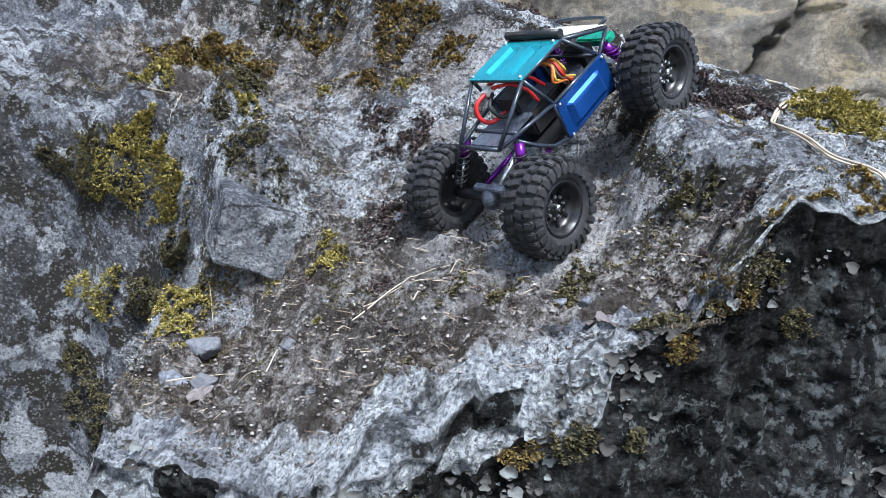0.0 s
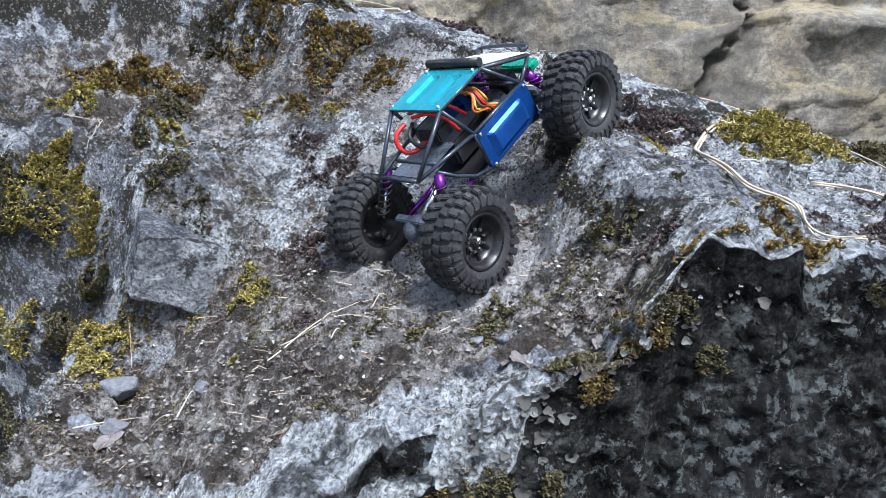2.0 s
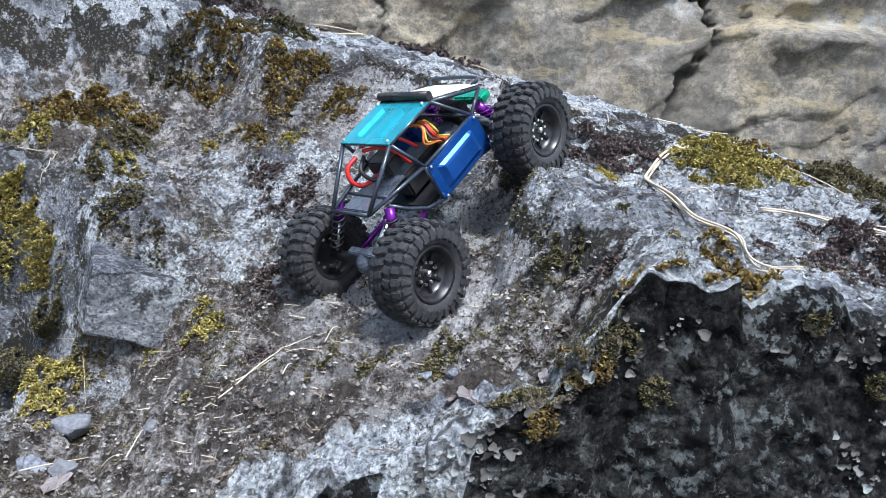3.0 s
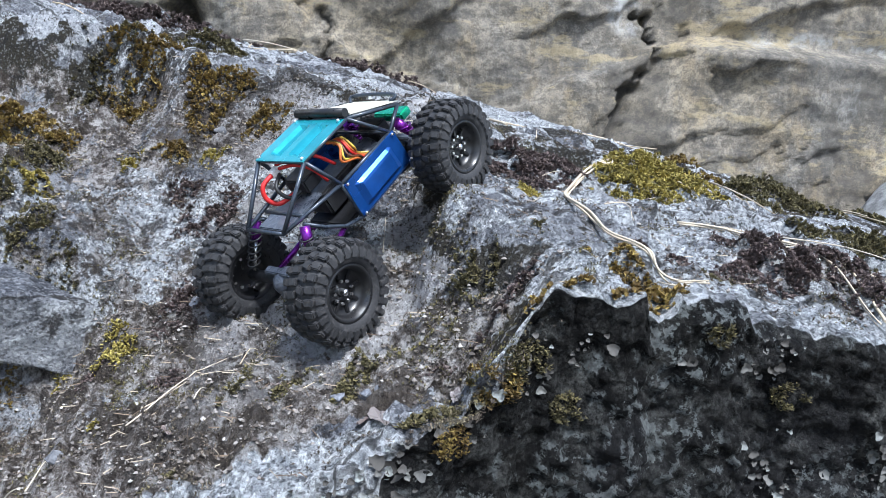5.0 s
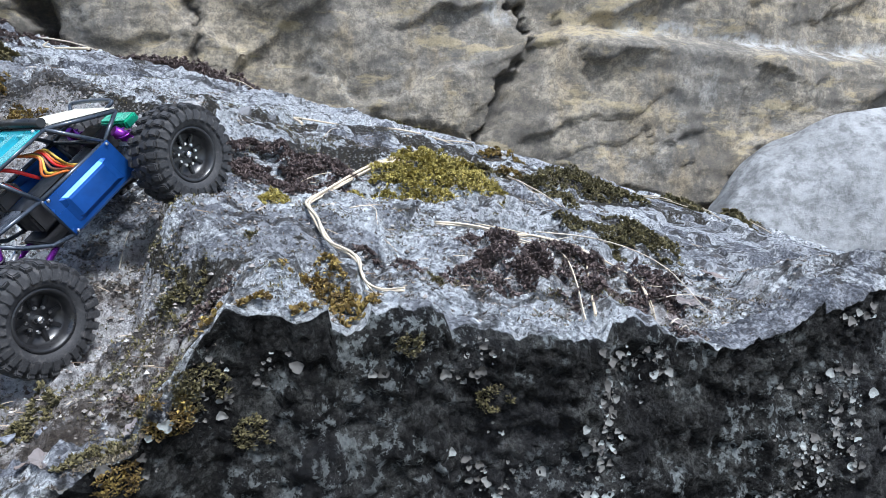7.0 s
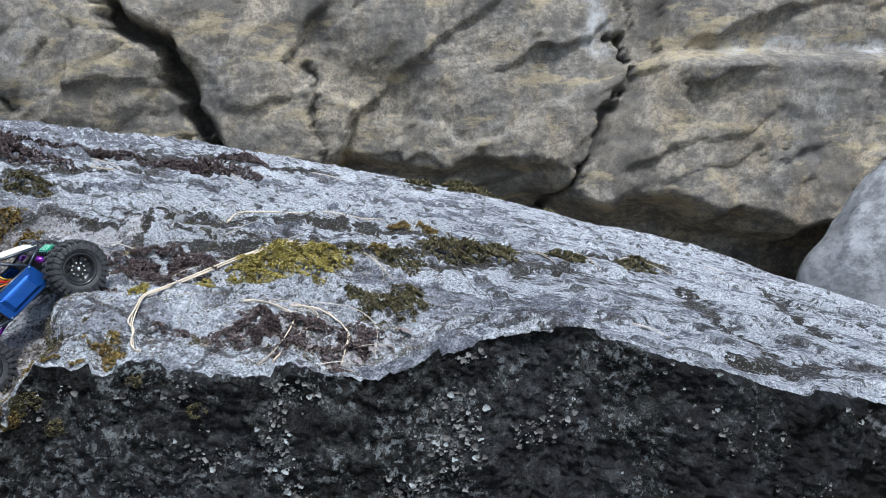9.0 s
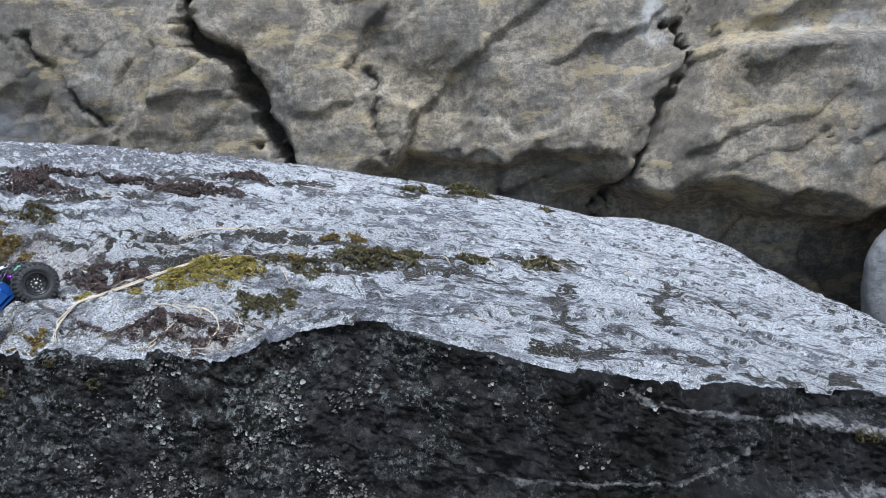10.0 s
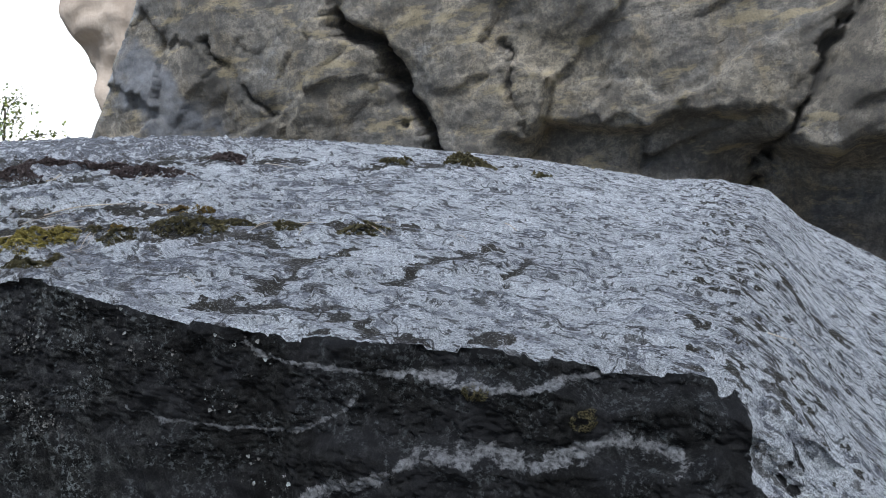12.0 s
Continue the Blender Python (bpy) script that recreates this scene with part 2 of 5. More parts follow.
def gully_height(x, y):
    x, y = np.clip(x, -0.9, 0.4), np.clip(y, 0.3, 1.05)
    z = 0.981 - 0.3847 * y + 0.6183 * y * y + 0.9793 * x - 0.91 * x * y + 0.1043 * x * x
    z += 0.016 * np.exp(-((x - 0.08) / 0.07) ** 2 - ((y - 0.49) / 0.045) ** 2)
    # a steep step drops from an upper bench to a shelf, and beyond the shelf's end into a cleft
    wall = 0.772 + 0.42 * np.clip(-0.14 - x, -0.05, 0.13) + 0.010 * np.sin(x * 47)
    bench = 1.070 + 0.32 * (y - 0.786)
    shelf = 0.893 + 0.12 * np.clip(0.62 - y, 0, 0.1) + 0.25 * np.clip(y - 0.70, 0, 0.1)
    shelf = shelf - 0.55 * smooth(-x - 0.175 - 0.22 * (y - 0.5), 0.0, 0.06)
    stepped = shelf + (bench - shelf) * smooth(y - wall, -0.040, 0.008)
    k = smooth(-x, 0.05, 0.14)
    return z + k * (stepped - z)


def on_slab(x, y):
    """1 on the slab and its ledges, 0 in the gully."""
    low = smooth(-y, -0.66, -0.53)
    xs = 0.203 + 0.25 * (np.clip(y, 0.3, 0.95) - 0.58) ** 2 + 0.010 * np.sin(y * 38) + 0.036 * low
    a = smooth((x - xs) / (0.014 + 0.018 * low), -1, 1)
    yu = 0.985 + 0.012 * np.sin(x * 31) + 0.65 * np.clip(-x, -0.03, 0.22)
    b = smooth(y - yu, -0.015, 0.02)
    return np.maximum(a, b)


def ground_height(x, y):
    w = on_slab(x, y)
    return w * slab_height(x, y) + (1 - w) * gully_height(x, y)


# ---- the boulder ----
def sheet(name, verts, rows, cols, material, attrs=None):
    """A mesh object from a grid of points, rows x cols."""
    me = bpy.data.meshes.new(name)
    idx = np.arange(rows * cols).reshape(rows, cols)
    quads = np.stack([idx[:-1, :-1], idx[:-1, 1:], idx[1:, 1:], idx[1:, :-1]], -1).reshape(-1, 4)
    me.vertices.add(len(verts))
    me.vertices.foreach_set("co", verts.astype(np.float32).ravel())
    me.loops.add(quads.size)
    me.loops.foreach_set("vertex_index", quads.astype(np.int32).ravel())
    me.polygons.add(len(quads))
    me.polygons.foreach_set("loop_start", np.arange(0, quads.size, 4, dtype=np.int32))
    me.polygons.foreach_set("use_smooth", np.ones(len(quads), dtype=bool))
    me.update(calc_edges=True)
    me.validate()
    for key, values in (attrs or {}).items():
        at = me.attributes.new(key, "FLOAT", "POINT")
        at.data.foreach_set("value", values.astype(np.float32).ravel())
    me.materials.append(material)
    return new(name, me)


def spaced(*pieces):
    """Concatenated linspaces: (from, to, count)..."""
    return np.concatenate([np.linspace(a, b, n, endpoint=False) for a, b, n in pieces])


def line_mask(u, v, pts, width):
    """1 on a polyline of the (u, v) plane, falling to 0 over width."""
    best = np.full(u.shape, 9.0)
    for (a, b), (c, d) in zip(pts[:-1], pts[1:]):
        t = np.clip(((u - a) * (c - a) + (v - b) * (d - b)) / ((c - a) ** 2 + (d - b) ** 2), 0, 1)
        best = np.minimum(best, np.hypot(u - a - t * (c - a), v - b - t * (d - b)))
    return np.clip(1 - best / width, 0, 1)


def soil_cover(x, y, r):
    """How much soil lies on the rock: deep low in the gully, thin towards its head, none on the slab or at the brink."""
    deep = smooth(x, -0.30, -0.12) * (0.40 + 0.60 * smooth(-y, -0.80, -0.66))
    head = 0.75 * smooth(y, 0.83, 0.90) * smooth(x, -0.50, -0.38)
    deep = (1 - on_slab(x, y)) * np.maximum(deep, head)
    bed = np.exp(-((x - 0.55) / 0.13) ** 2 - ((y - 0.58) / 0.06) ** 2) * 0.9
    return np.maximum(deep, bed) * smooth(r + 0.03 * fbm(np.stack([x, y, 0 * x], -1), 11, 2), 0.012, 0.045)


def top_relief(P, soil):
    low, mid, fine = fbm(P, 5, 3), fbm(P, 22, 4, 0.55), fbm(P, 95, 3, 0.6)
    chips = fbm(P * (1, 2.2, 1), 9, 3, 0.6, ridge=True)
    left = smooth(-P[..., 0], 0.10, 0.22)
    plates = fbm(P * (1, 1, 0.3), 8, 3)
    plates = smooth(plates, 0.02, 0.06) * 0.011
    near = smooth(-P[..., 0], -1.0, -0.5)
    return (0.012 + 0.02 * left) * low + (0.004 + 0.010 * near + 0.010 * soil + 0.014 * left) * mid + (0.0020 + 0.0024 * near + 0.0030 * soil) * fine + 0.006 * soil * fbm(P, 48, 3, 0.6, ridge=True) \
        + (0.0025 * chips + plates - 0.005) * (1 - soil)


def surface(x, y):
    """Height of the boulder's top with its relief."""
    z = ground_height(x, y)
    return z + top_relief(np.stack([x, y, z], -1), soil_cover(x, y, y - front_edge(x)))


def brink_line(x):
    return front_edge(x) + fbm(np.stack([x, x * 0, x * 0], -1), 9, 5, 0.65) * 0.017


def face_y(x, z):
    """Depth of the front face."""
    P = np.stack([x, brink_line(x), z], -1)
    low, mid, fine = fbm(P, 5, 3), fbm(P, 22, 4, 0.55), fbm(P, 95, 3, 0.6)
    strata = fbm(P * (1, 1, 1.8), 8, 4, 0.6, ridge=True)
    # two ledges stand out of the face towards the flank
    deep = slab_height(x, P[..., 1]) - z + 0.05 * low
    out = 0.055 * smooth(x, 1.50, 1.72) * smooth(deep, 0.030, 0.050) + 0.045 * smooth(x, 1.25, 1.5) * smooth(deep + 0.10 * (x - 1.7), 0.15, 0.18)
    return P[..., 1] - (0.028 * low + 0.012 * mid + 0.007 * fine + 0.006 * strata) - out


def boulder():
    xs = spaced((-4.5, -1.0, 50), (-1.0, -0.45, 60), (-0.45, 0.9, 460), (0.9, 2.4, 260), (2.4, 3.8, 120))
    back = spaced((5.2, 2.4, 80), (2.4, 1.0, 120), (1.0, 0.55, 120), (0.55, 0.0, 200))
    down = np.concatenate([np.linspace(0, 0.3, 120, endpoint=False), np.linspace(0.3, 1.3, 81)])
    nb, nr, nc = len(back), len(back) + len(down), len(xs)
    X = np.broadcast_to(xs, (nr, nc)).copy()
    E = brink_line(xs)
    Y = np.concatenate([E[None, :] + back[:, None], np.broadcast_to(E, (len(down), nc))], 0)
    r = np.concatenate([back, -down])[:, None] + 0 * X
    Z = np.empty_like(X)
    Z[:nb] = ground_height(X[:nb], Y[:nb])
    Z[nb:] = ground_height(xs, E)[None, :] - down[:, None]
    soil = soil_cover(X, Y, np.maximum(r, 0))
    P = np.stack([X, Y, Z], -1)
    k = smooth(r, -0.014, 0.004)
    rel = np.zeros_like(X)
    rel[:nb] = top_relief(P[:nb], soil[:nb])
    rel[nb:] = rel[nb - 1][None, :]
    inward = np.zeros_like(X)
    inward[nb - 8:] = face_y(X[nb - 8:], Z[nb - 8:]) - Y[nb - 8:]
    P[..., 2] += rel * np.where(r > 0, 1.0, np.exp(r / 0.05)) - 0.004 * np.exp(-np.abs(r) / 0.006)
    P[..., 1] += inward * (1 - k)
    U, V = P[..., 0], P[..., 2]
    pale_band = np.zeros_like(X)
    for width, line in PALE_BANDS:
        pale_band = np.maximum(pale_band, line_mask(U, V, line, width))
    pale_band *= (r < -0.004)
    groove = np.zeros_like(X)
    wob = 0.03 * fbm(np.stack([X[:nb], Y[:nb], 0 * X[:nb]], -1), 7, 3)
    for width, line in GROOVES:
        groove[:nb] = np.maximum(groove[:nb], line_mask(X[:nb] + wob, Y[:nb] - wob, line, width))
    w = on_slab(X, Y)
    groove = np.maximum(groove, 1.0 * (4 * w * (1 - w)) * smooth(-X, -0.5, -0.3))
    groove = np.maximum(groove, 0.62 * smooth(-X, 0.10, 0.24) * smooth(-Y, -1.0, -0.9))
    groove = np.maximum(groove, (0.26 + 0.20 * smooth(-np.abs(X - 2.18), -0.2, -0.05)) * smooth(X + 0.3 * fbm(P, 5, 3, 0.6), 2.00, 2.16))
    groove *= (r > 0.004)
    P[..., 2] -= 0.005 * groove * smooth(-X, -1.9, -1.8)
    patchy = smooth(fbm(P, 7, 2), -0.30, 0.12)
    pale = 0.62 * smooth(X, 0.7, 1.3) + 1.05 * patchy * w * smooth(-X, -0.95, -0.7) * smooth(X, 0.1, 0.22) + 0.75 * patchy * smooth(-X, -0.45, -0.1) * smooth(X, -0.22, -0.05) + (0.25 + 0.75 * smooth(-X, -0.28, -0.20)) * smooth(-np.abs(r + 0.005), -0.060, -0.025) * smooth(-X, -0.9, -0.3) * patchy
    # carry the sides and the back down into the ground
    ragged = 0.22 * fbm(P, 6, 4, 0.65)
    lip = 0.055 * smooth(-X, -0.245, -0.20) * smooth(fbm(np.stack([X, 0 * X, r], -1), 14, 2), -0.25, 0.2)
    # mask of the front face, whose dark rock colour includes painted shade
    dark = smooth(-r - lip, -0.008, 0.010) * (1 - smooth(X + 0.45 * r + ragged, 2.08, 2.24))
    attrs = {"face": dark, "soil": soil, "pale_band": pale_band, "groove": groove, "pale": pale, "bare": smooth(-X, -1.1, -0.5) * smooth(Y, 1.15, 1.6) - 0.5 * smooth(X, 1.0, 1.5), "clean": smooth(X, 0.85, 1.25), "dust": smooth(X, 0.00, 0.10) * smooth(Y, 0.53, 0.60)}
    attrs = {k: np.pad(v, ((1, 0), (1, 1)), "edge") for k, v in attrs.items()}
    P = np.pad(P, ((1, 0), (1, 1), (0, 0)), "edge")
    P[0, :, 2], P[:, 0, 2], P[:, -1, 2] = -2.4, -2.4, -2.4
    P[0, :, 1] += 0.4
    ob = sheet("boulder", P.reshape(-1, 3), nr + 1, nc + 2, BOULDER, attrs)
    return tagged(ob, "grey lichened granite boulder with a dark weathered front face, its shade painted in", "rock", kind="structure")


# dark cracks and mossy seams of the top, in x and y
GROOVES = [
    (0.16, [(-0.91, 2.06), (-0.3, 2.09), (0.13, 2.39)]),
    (0.10, [(-0.14, 1.36), (0.02, 1.5), (0.16, 1.74)]),
    (0.12, [(0.33, 0.93), (0.52, 1.03), (0.86, 1.07), (1.05, 1.1)]),
    (0.03, [(1.66, 1.07), (1.67, 1.33)]),
    (0.03, [(1.44, 0.59), (1.67, 0.67), (1.76, 0.75)]),
    (0.05, [(1.22, 0.76), (1.23, 0.96), (1.26, 1.13)]),
    (0.05, [(1.46, 0.94), (1.48, 1.1), (1.58, 1.36)]),
    (0.055, [(1.14, 0.65), (1.24, 0.65), (1.33, 0.71), (1.49, 0.68)]),
    (0.09, [(0.2, 1.05), (0.46, 1.21), (0.72, 1.2), (0.93, 1.23), (1.14, 1.32), (1.34, 1.42)]),
    (0.12, [(-0.43, 1.62), (-0.27, 1.9), (0.18, 2.13), (0.43, 2.36)]),
    (0.10, [(0.74, 2.38), (1.0, 2.82), (1.26, 3.4)]),
    (0.05, [(2.34, 2.05), (2.38, 1.81), (2.51, 1.92)]),
]
# white bands on the face, partly along its ledges, in x and z
PALE_BANDS = [
    (0.012, [(1.30, 0.955), (1.33, 0.93), (1.49, 0.90), (1.65, 0.86), (1.75, 0.84), (1.85, 0.84), (1.95, 0.83)]),
    (0.010, [(1.03, 0.845), (1.08, 0.82), (1.18, 0.80), (1.29, 0.78), (1.40, 0.79), (1.48, 0.82), (1.52, 0.86)]),
    (0.025, [(1.36, 0.64), (1.44, 0.69), (1.52, 0.70), (1.61, 0.735), (1.72, 0.73), (1.82, 0.71), (1.94, 0.735), (2.05, 0.69)]),
]
BOULDER_ROCK = boulder()


# ---- the cliff behind ----
CRACKS = [
    (0.20, 0.6, [(-3.3, 4.2), (-2.73, 3.10), (-2.49, 2.68), (-1.95, 2.42), (-1.72, 1.67), (-1.50, 1.10), (-1.30, 0.6)]),
    (0.06, 0.10, [(-0.20, 2.2), (-0.13, 1.75), (-0.22, 1.30), (-0.05, 0.95)]),
    (0.09, 0.24, [(3.6, 4.0), (3.84, 2.84), (4.00, 2.14), (3.56, 1.24), (3.04, 0.23), (2.8, -0.3)]),
    (0.06, 0.12, [(-4.6, 2.9), (-4.3, 2.2), (-3.9, 1.7), (-3.8, 1.2)]),
]


def cliff():
    zs = np.linspace(-2.6, 7.5, 230)
    u = np.linspace(0, 1, 420) ** 1.15
    edge = -6.15 - 0.72 * (3.78 - zs)
    X = edge[:, None] + u[None, :] * (14.5 - edge[:, None])
    Z = zs[:, None] + 0 * X
    P = np.stack([X, 0 * X, Z], -1)
    Q = np.stack([X * 0.83 + Z * 0.55, 0 * X, Z * 0.83 - X * 0.55], -1)
    Y = 9.3 + 0.8 * fbm(P, 0.22, 3) + 0.10 * fbm(Q * (1, 1, 1.2), 0.5, 3, 0.5) + 0.045 * fbm(P * (1, 1, 1.5), 2.2, 6, 0.62)
    # flat-faced plates, each tilted its own way, broken along slanting joints
    rng = np.random.default_rng(21)
    for count, tilt, shift in ((70, 0.05, 0.03), (420, 0.055, 0.012)):
        seeds = np.stack([rng.uniform(-12, 14, count), rng.uniform(-7, 12, count)], -1)
        ax, az, off = rng.normal(0, tilt, count), rng.normal(0, tilt, count), rng.normal(0, shift, count)
        qx, qz = Q[..., 0] + 0.35 * fbm(P, 0.9, 4, 0.6), 1.7 * (Q[..., 2] + 0.25 * fbm(P + 9, 0.9, 4, 0.6))
        best, which = np.full(X.shape, 1e9), np.zeros(X.shape, int)
        for k, (sx, sz) in enumerate(seeds):
            d = (qx - sx) ** 2 + (qz - sz) ** 2
            which = np.where(d < best, k, which)
            best = np.minimum(best, d)
        Y += off[which] + ax[which] * (qx - seeds[which, 0]) + az[which] * (qz - seeds[which, 1]) * 0.6
    # the right-hand block stands forward and is undercut
    line = np.interp(Z, (-0.3, 0.23, 1.24, 2.14, 2.84, 4.0), (2.8, 3.04, 3.56, 4.0, 3.84, 3.6))
    right = smooth(X - line, 0.0, 0.5)
    Y -= 0.5 * right * smooth(-Z, -2.35, -2.1) * smooth(X, 2.5, 5)
    Zw = Z + 0.45 * fbm(P, 0.6, 4, 0.6) + 0.06 * (X - 4)
    Y += 1.0 * smooth(-Zw, -0.45, 0.05) * smooth(X, 1.8, 3.4)
    Y += 0.4 * smooth(-Zw, -0.80, -0.6) * smooth(X, -0.8, 0.2) * smooth(-X, -3.5, -2.5)
    Y += 1.6 * smooth(-u, -0.02, 0)[None, :]
    seam = np.zeros_like(X)
    wob = fbm(P, 1.4, 4, 0.6)
    for width, depth, pts in CRACKS:
        k = line_mask(X + 0.35 * wob, Z, pts, width * 1.3) * (0.55 + 0.9 * np.clip(0.5 + wob * 2, 0, 1))
        Y += depth * smooth(k, 0.25, 0.8)
        seam = np.maximum(seam, smooth(k, 0.45, 0.85))
    # a bare grey scar towards the free end, pale bands along block tops and the free edge
    grey = smooth(-np.hypot((X + 5.75 + 0.35 * (Z - 2.2)) / 0.75, (Z - 2.1) / 1.0) + 0.7 * wob, -1.05, -0.75)
    pale = smooth(-np.abs(Z - 2.30 - 0.10 * np.sin(X * 1.3) - 0.03 * (X - 5.5)) + 0.12 * wob, -0.14, -0.04) * smooth(X, 4.9, 5.4)
    pale = np.maximum(pale, smooth(-np.abs(X - line + 0.25) + 0.3 * wob, -0.22, -0.05) * smooth(Z, 2.1, 2.5) * smooth(-Z, -3.4, -2.9))
    pale = np.maximum(pale, smooth(-u[None, :] * 20 + 0.5 * wob, -0.45, -0.2))
    ob = sheet("cliff", np.stack([X, Y, Z], -1).reshape(-1, 3), len(zs), len(u), CLIFF, {"seam": seam * 0.8, "grey": grey, "pale": pale})
    return tagged(ob, "tall weathered brown-grey rock cliff with dark cracks", "cliff", kind="structure")


cliff()


def sunlit_tan_rock_material():
    m = Nodes("sunlit_tan_rock", 0.9)
    # tan rock, lightened and warmed in its colour as if in sun
    m.colour(m.ramp(m.noise(0.7, 9, 0.72, stretch=(1, 1, 0.6)), (0.3, (0.30, 0.23, 0.17)), (0.55, (0.46, 0.37, 0.29)), (0.75, (0.56, 0.48, 0.39))))
    m.bump(m.noise(3, 8, 0.7), 0.6, 0.1)
    return m.mat


SUNLIT_TAN_ROCK = sunlit_tan_rock_material()


def sky_backdrop():
    """Bright overcast haze low in the gap beside the cliff."""
    me = bpy.data.meshes.new("backdrop")
    me.from_pydata([(-90, 70, -30), (-10, 70, -30), (-10, 70, 45), (-90, 70, 45)], [], [(0, 1, 2, 3)])
    mat = bpy.data.materials.new("bright_haze")
    mat.use_nodes = True
    b = mat.node_tree.nodes["Principled BSDF"]
    b.inputs["Base Color"].default_value = (0.8, 0.8, 0.8, 1)
    b.inputs["Emission Color"].default_value = (1.0, 0.99, 0.97, 1)
    b.inputs["Emission Strength"].default_value = 0.62
    me.materials.append(mat)
    return tagged(new("backdrop", me), "bright white overcast sky beyond the cliff", "sky", kind="structure")


sky_backdrop()


def far_cliff():
    zs, u = np.linspace(-2, 10, 90), np.linspace(0, 1, 70)
    edge = np.interp(zs, (1, 2.8, 4.6, 9), (-14.6, -15.2, -15.9, -17.0))
    X = edge[:, None] + u[None, :] * 12
    Z = zs[:, None] + 0 * X
    P = np.stack([X, 0 * X, Z], -1)
    Y = 17.5 + 0.8 * fbm(P, 0.4, 4) + 0.3 * fbm(P, 1.5, 3) + 4 * smooth(-u, -0.08, 0)[None, :]
    ob = sheet("far_cliff", np.stack([X, Y, Z], -1).reshape(-1, 3), len(zs), len(u), SUNLIT_TAN_ROCK, {"seam": 0 * X})
    return tagged(ob, "distant tan cliff edge, coloured as sunlit, against the bright sky", "cliff", kind="structure")


far_cliff()


def rough_rock(name, centre, size, material, seed, label, segs=5, lump=0.3, flat=0.0):
    """A stone: a sphere cut by noise."""
    bm = bmesh.new()
    bmesh.ops.create_icosphere(bm, subdivisions=segs, radius=1)
    co = np.array([v.co[:] for v in bm.verts])
    n = fbm(co + seed * 3.1, 0.9, 3) + 0.5 * fbm(co + seed, 2.7, 3)
    facet = np.round(co @ _grad[seed % 200] * 2.2) * 0.06
    co = co * (1 + lump * n + facet * flat)[:, None]
    for v, p in zip(bm.verts, co):
        v.co = p * np.array(size)
    for f in bm.faces:
        f.smooth = segs > 3
    me = bpy.data.meshes.new(name)
    bm.to_mesh(me)
    bm.free()
    me.materials.append(material)
    ob = new(name, me)
    ob.location = centre
    return tagged(ob, label, "rock")


def pale_rock_material():
    m = Nodes("pale_granite", 0.88)
    m.colour(m.mix(m.step(m.noise(7, 8, 0.7), 0.35, 0.6), (0.12, 0.12, 0.12), m.ramp(m.noise(1.5, 8, 0.7), (0.35, (0.165, 0.168, 0.168)), (0.65, (0.30, 0.305, 0.305)))))
    m.bump(m.noise(6, 8, 0.7), 0.7, 0.05)
    return m.mat


PALE_ROCK = pale_rock_material()
rough_rock("pale_boulder", (8.6, 7.4, -1.3), (3.3, 1.6, 2.8), PALE_ROCK, 3, "pale grey boulder lying at the foot of the cliff", 6, 0.12)


def ground():
    bm = bmesh.new()
    bmesh.ops.create_grid(bm, x_segments=400, y_segments=400, size=600)
    for v in bm.verts:
        v.co.z = -2.2 * float(smooth(v.co.y, 3.0, 7.0))
    me = bpy.data.meshes.new("ground")
    bm.to_mesh(me)
    bm.free()
    m = Nodes("earth", 0.95)
    m.colour(m.ramp(m.noise(3, 8, 0.7), (0.3, (0.05, 0.045, 0.035)), (0.7, (0.16, 0.14, 0.11))))
    me.materials.append(m.mat)
    return tagged(new("ground", me), "bare brown earth and leaf litter below the boulder", "ground", kind="structure")


ground()


# ---- helpers for things ----
def part(name, bm, material, parent=None, label=""):
    """One mesh object from a bmesh, under a thing or a part."""
    me = bpy.data.meshes.new(name)
    bmesh.ops.recalc_face_normals(bm, faces=bm.faces)
    bm.to_mesh(me)
    bm.free()
    me.materials.append(material)
    ob = new(name, me)
    if parent:
        ob.parent = parent
    return tagged(ob, label)


def tube(points, radius, sides=8, bm=None, taper=1.0):
    """A swept round bar through the points."""
    bm = bm or bmesh.new()
    pts = [Vector(p) for p in points]
    rings, side = [], None
    for i, p in enumerate(pts):
        d = (pts[min(i + 1, len(pts) - 1)] - pts[max(i - 1, 0)]).normalized()
        if side is None:
            side = d.orthogonal().normalized()
        side = (side - d * side.dot(d)).normalized()
        up = d.cross(side)
        r = radius * (1 + (taper - 1) * i / max(len(pts) - 1, 1))
        rings.append([bm.verts.new(p + r * (math.cos(a) * side + math.sin(a) * up)) for a in [2 * math.pi * k / sides for k in range(sides)]])
    for a, b in zip(rings[:-1], rings[1:]):
        for k in range(sides):
            bm.faces.new((a[k], a[(k + 1) % sides], b[(k + 1) % sides], b[k])).smooth = True
    bm.faces.new(rings[0][::-1])
    bm.faces.new(rings[-1])
    return bm


def curve_points(ctrl, n=8):
    """Catmull-Rom through the points."""
    c = [Vector(p) for p in ctrl]
    c = [2 * c[0] - c[1]] + c + [2 * c[-1] - c[-2]]
    out = []
    for i in range(1, len(c) - 2):
        for k in range(n):
            t = k / n
            a, b, d, e = c[i - 1], c[i], c[i + 1], c[i + 2]
            out.append(0.5 * (2 * b + (d - a) * t + (2 * a - 5 * b + 4 * d - e) * t * t + (3 * b - a - 3 * d + e) * t ** 3))
    return out + [c[-2]]


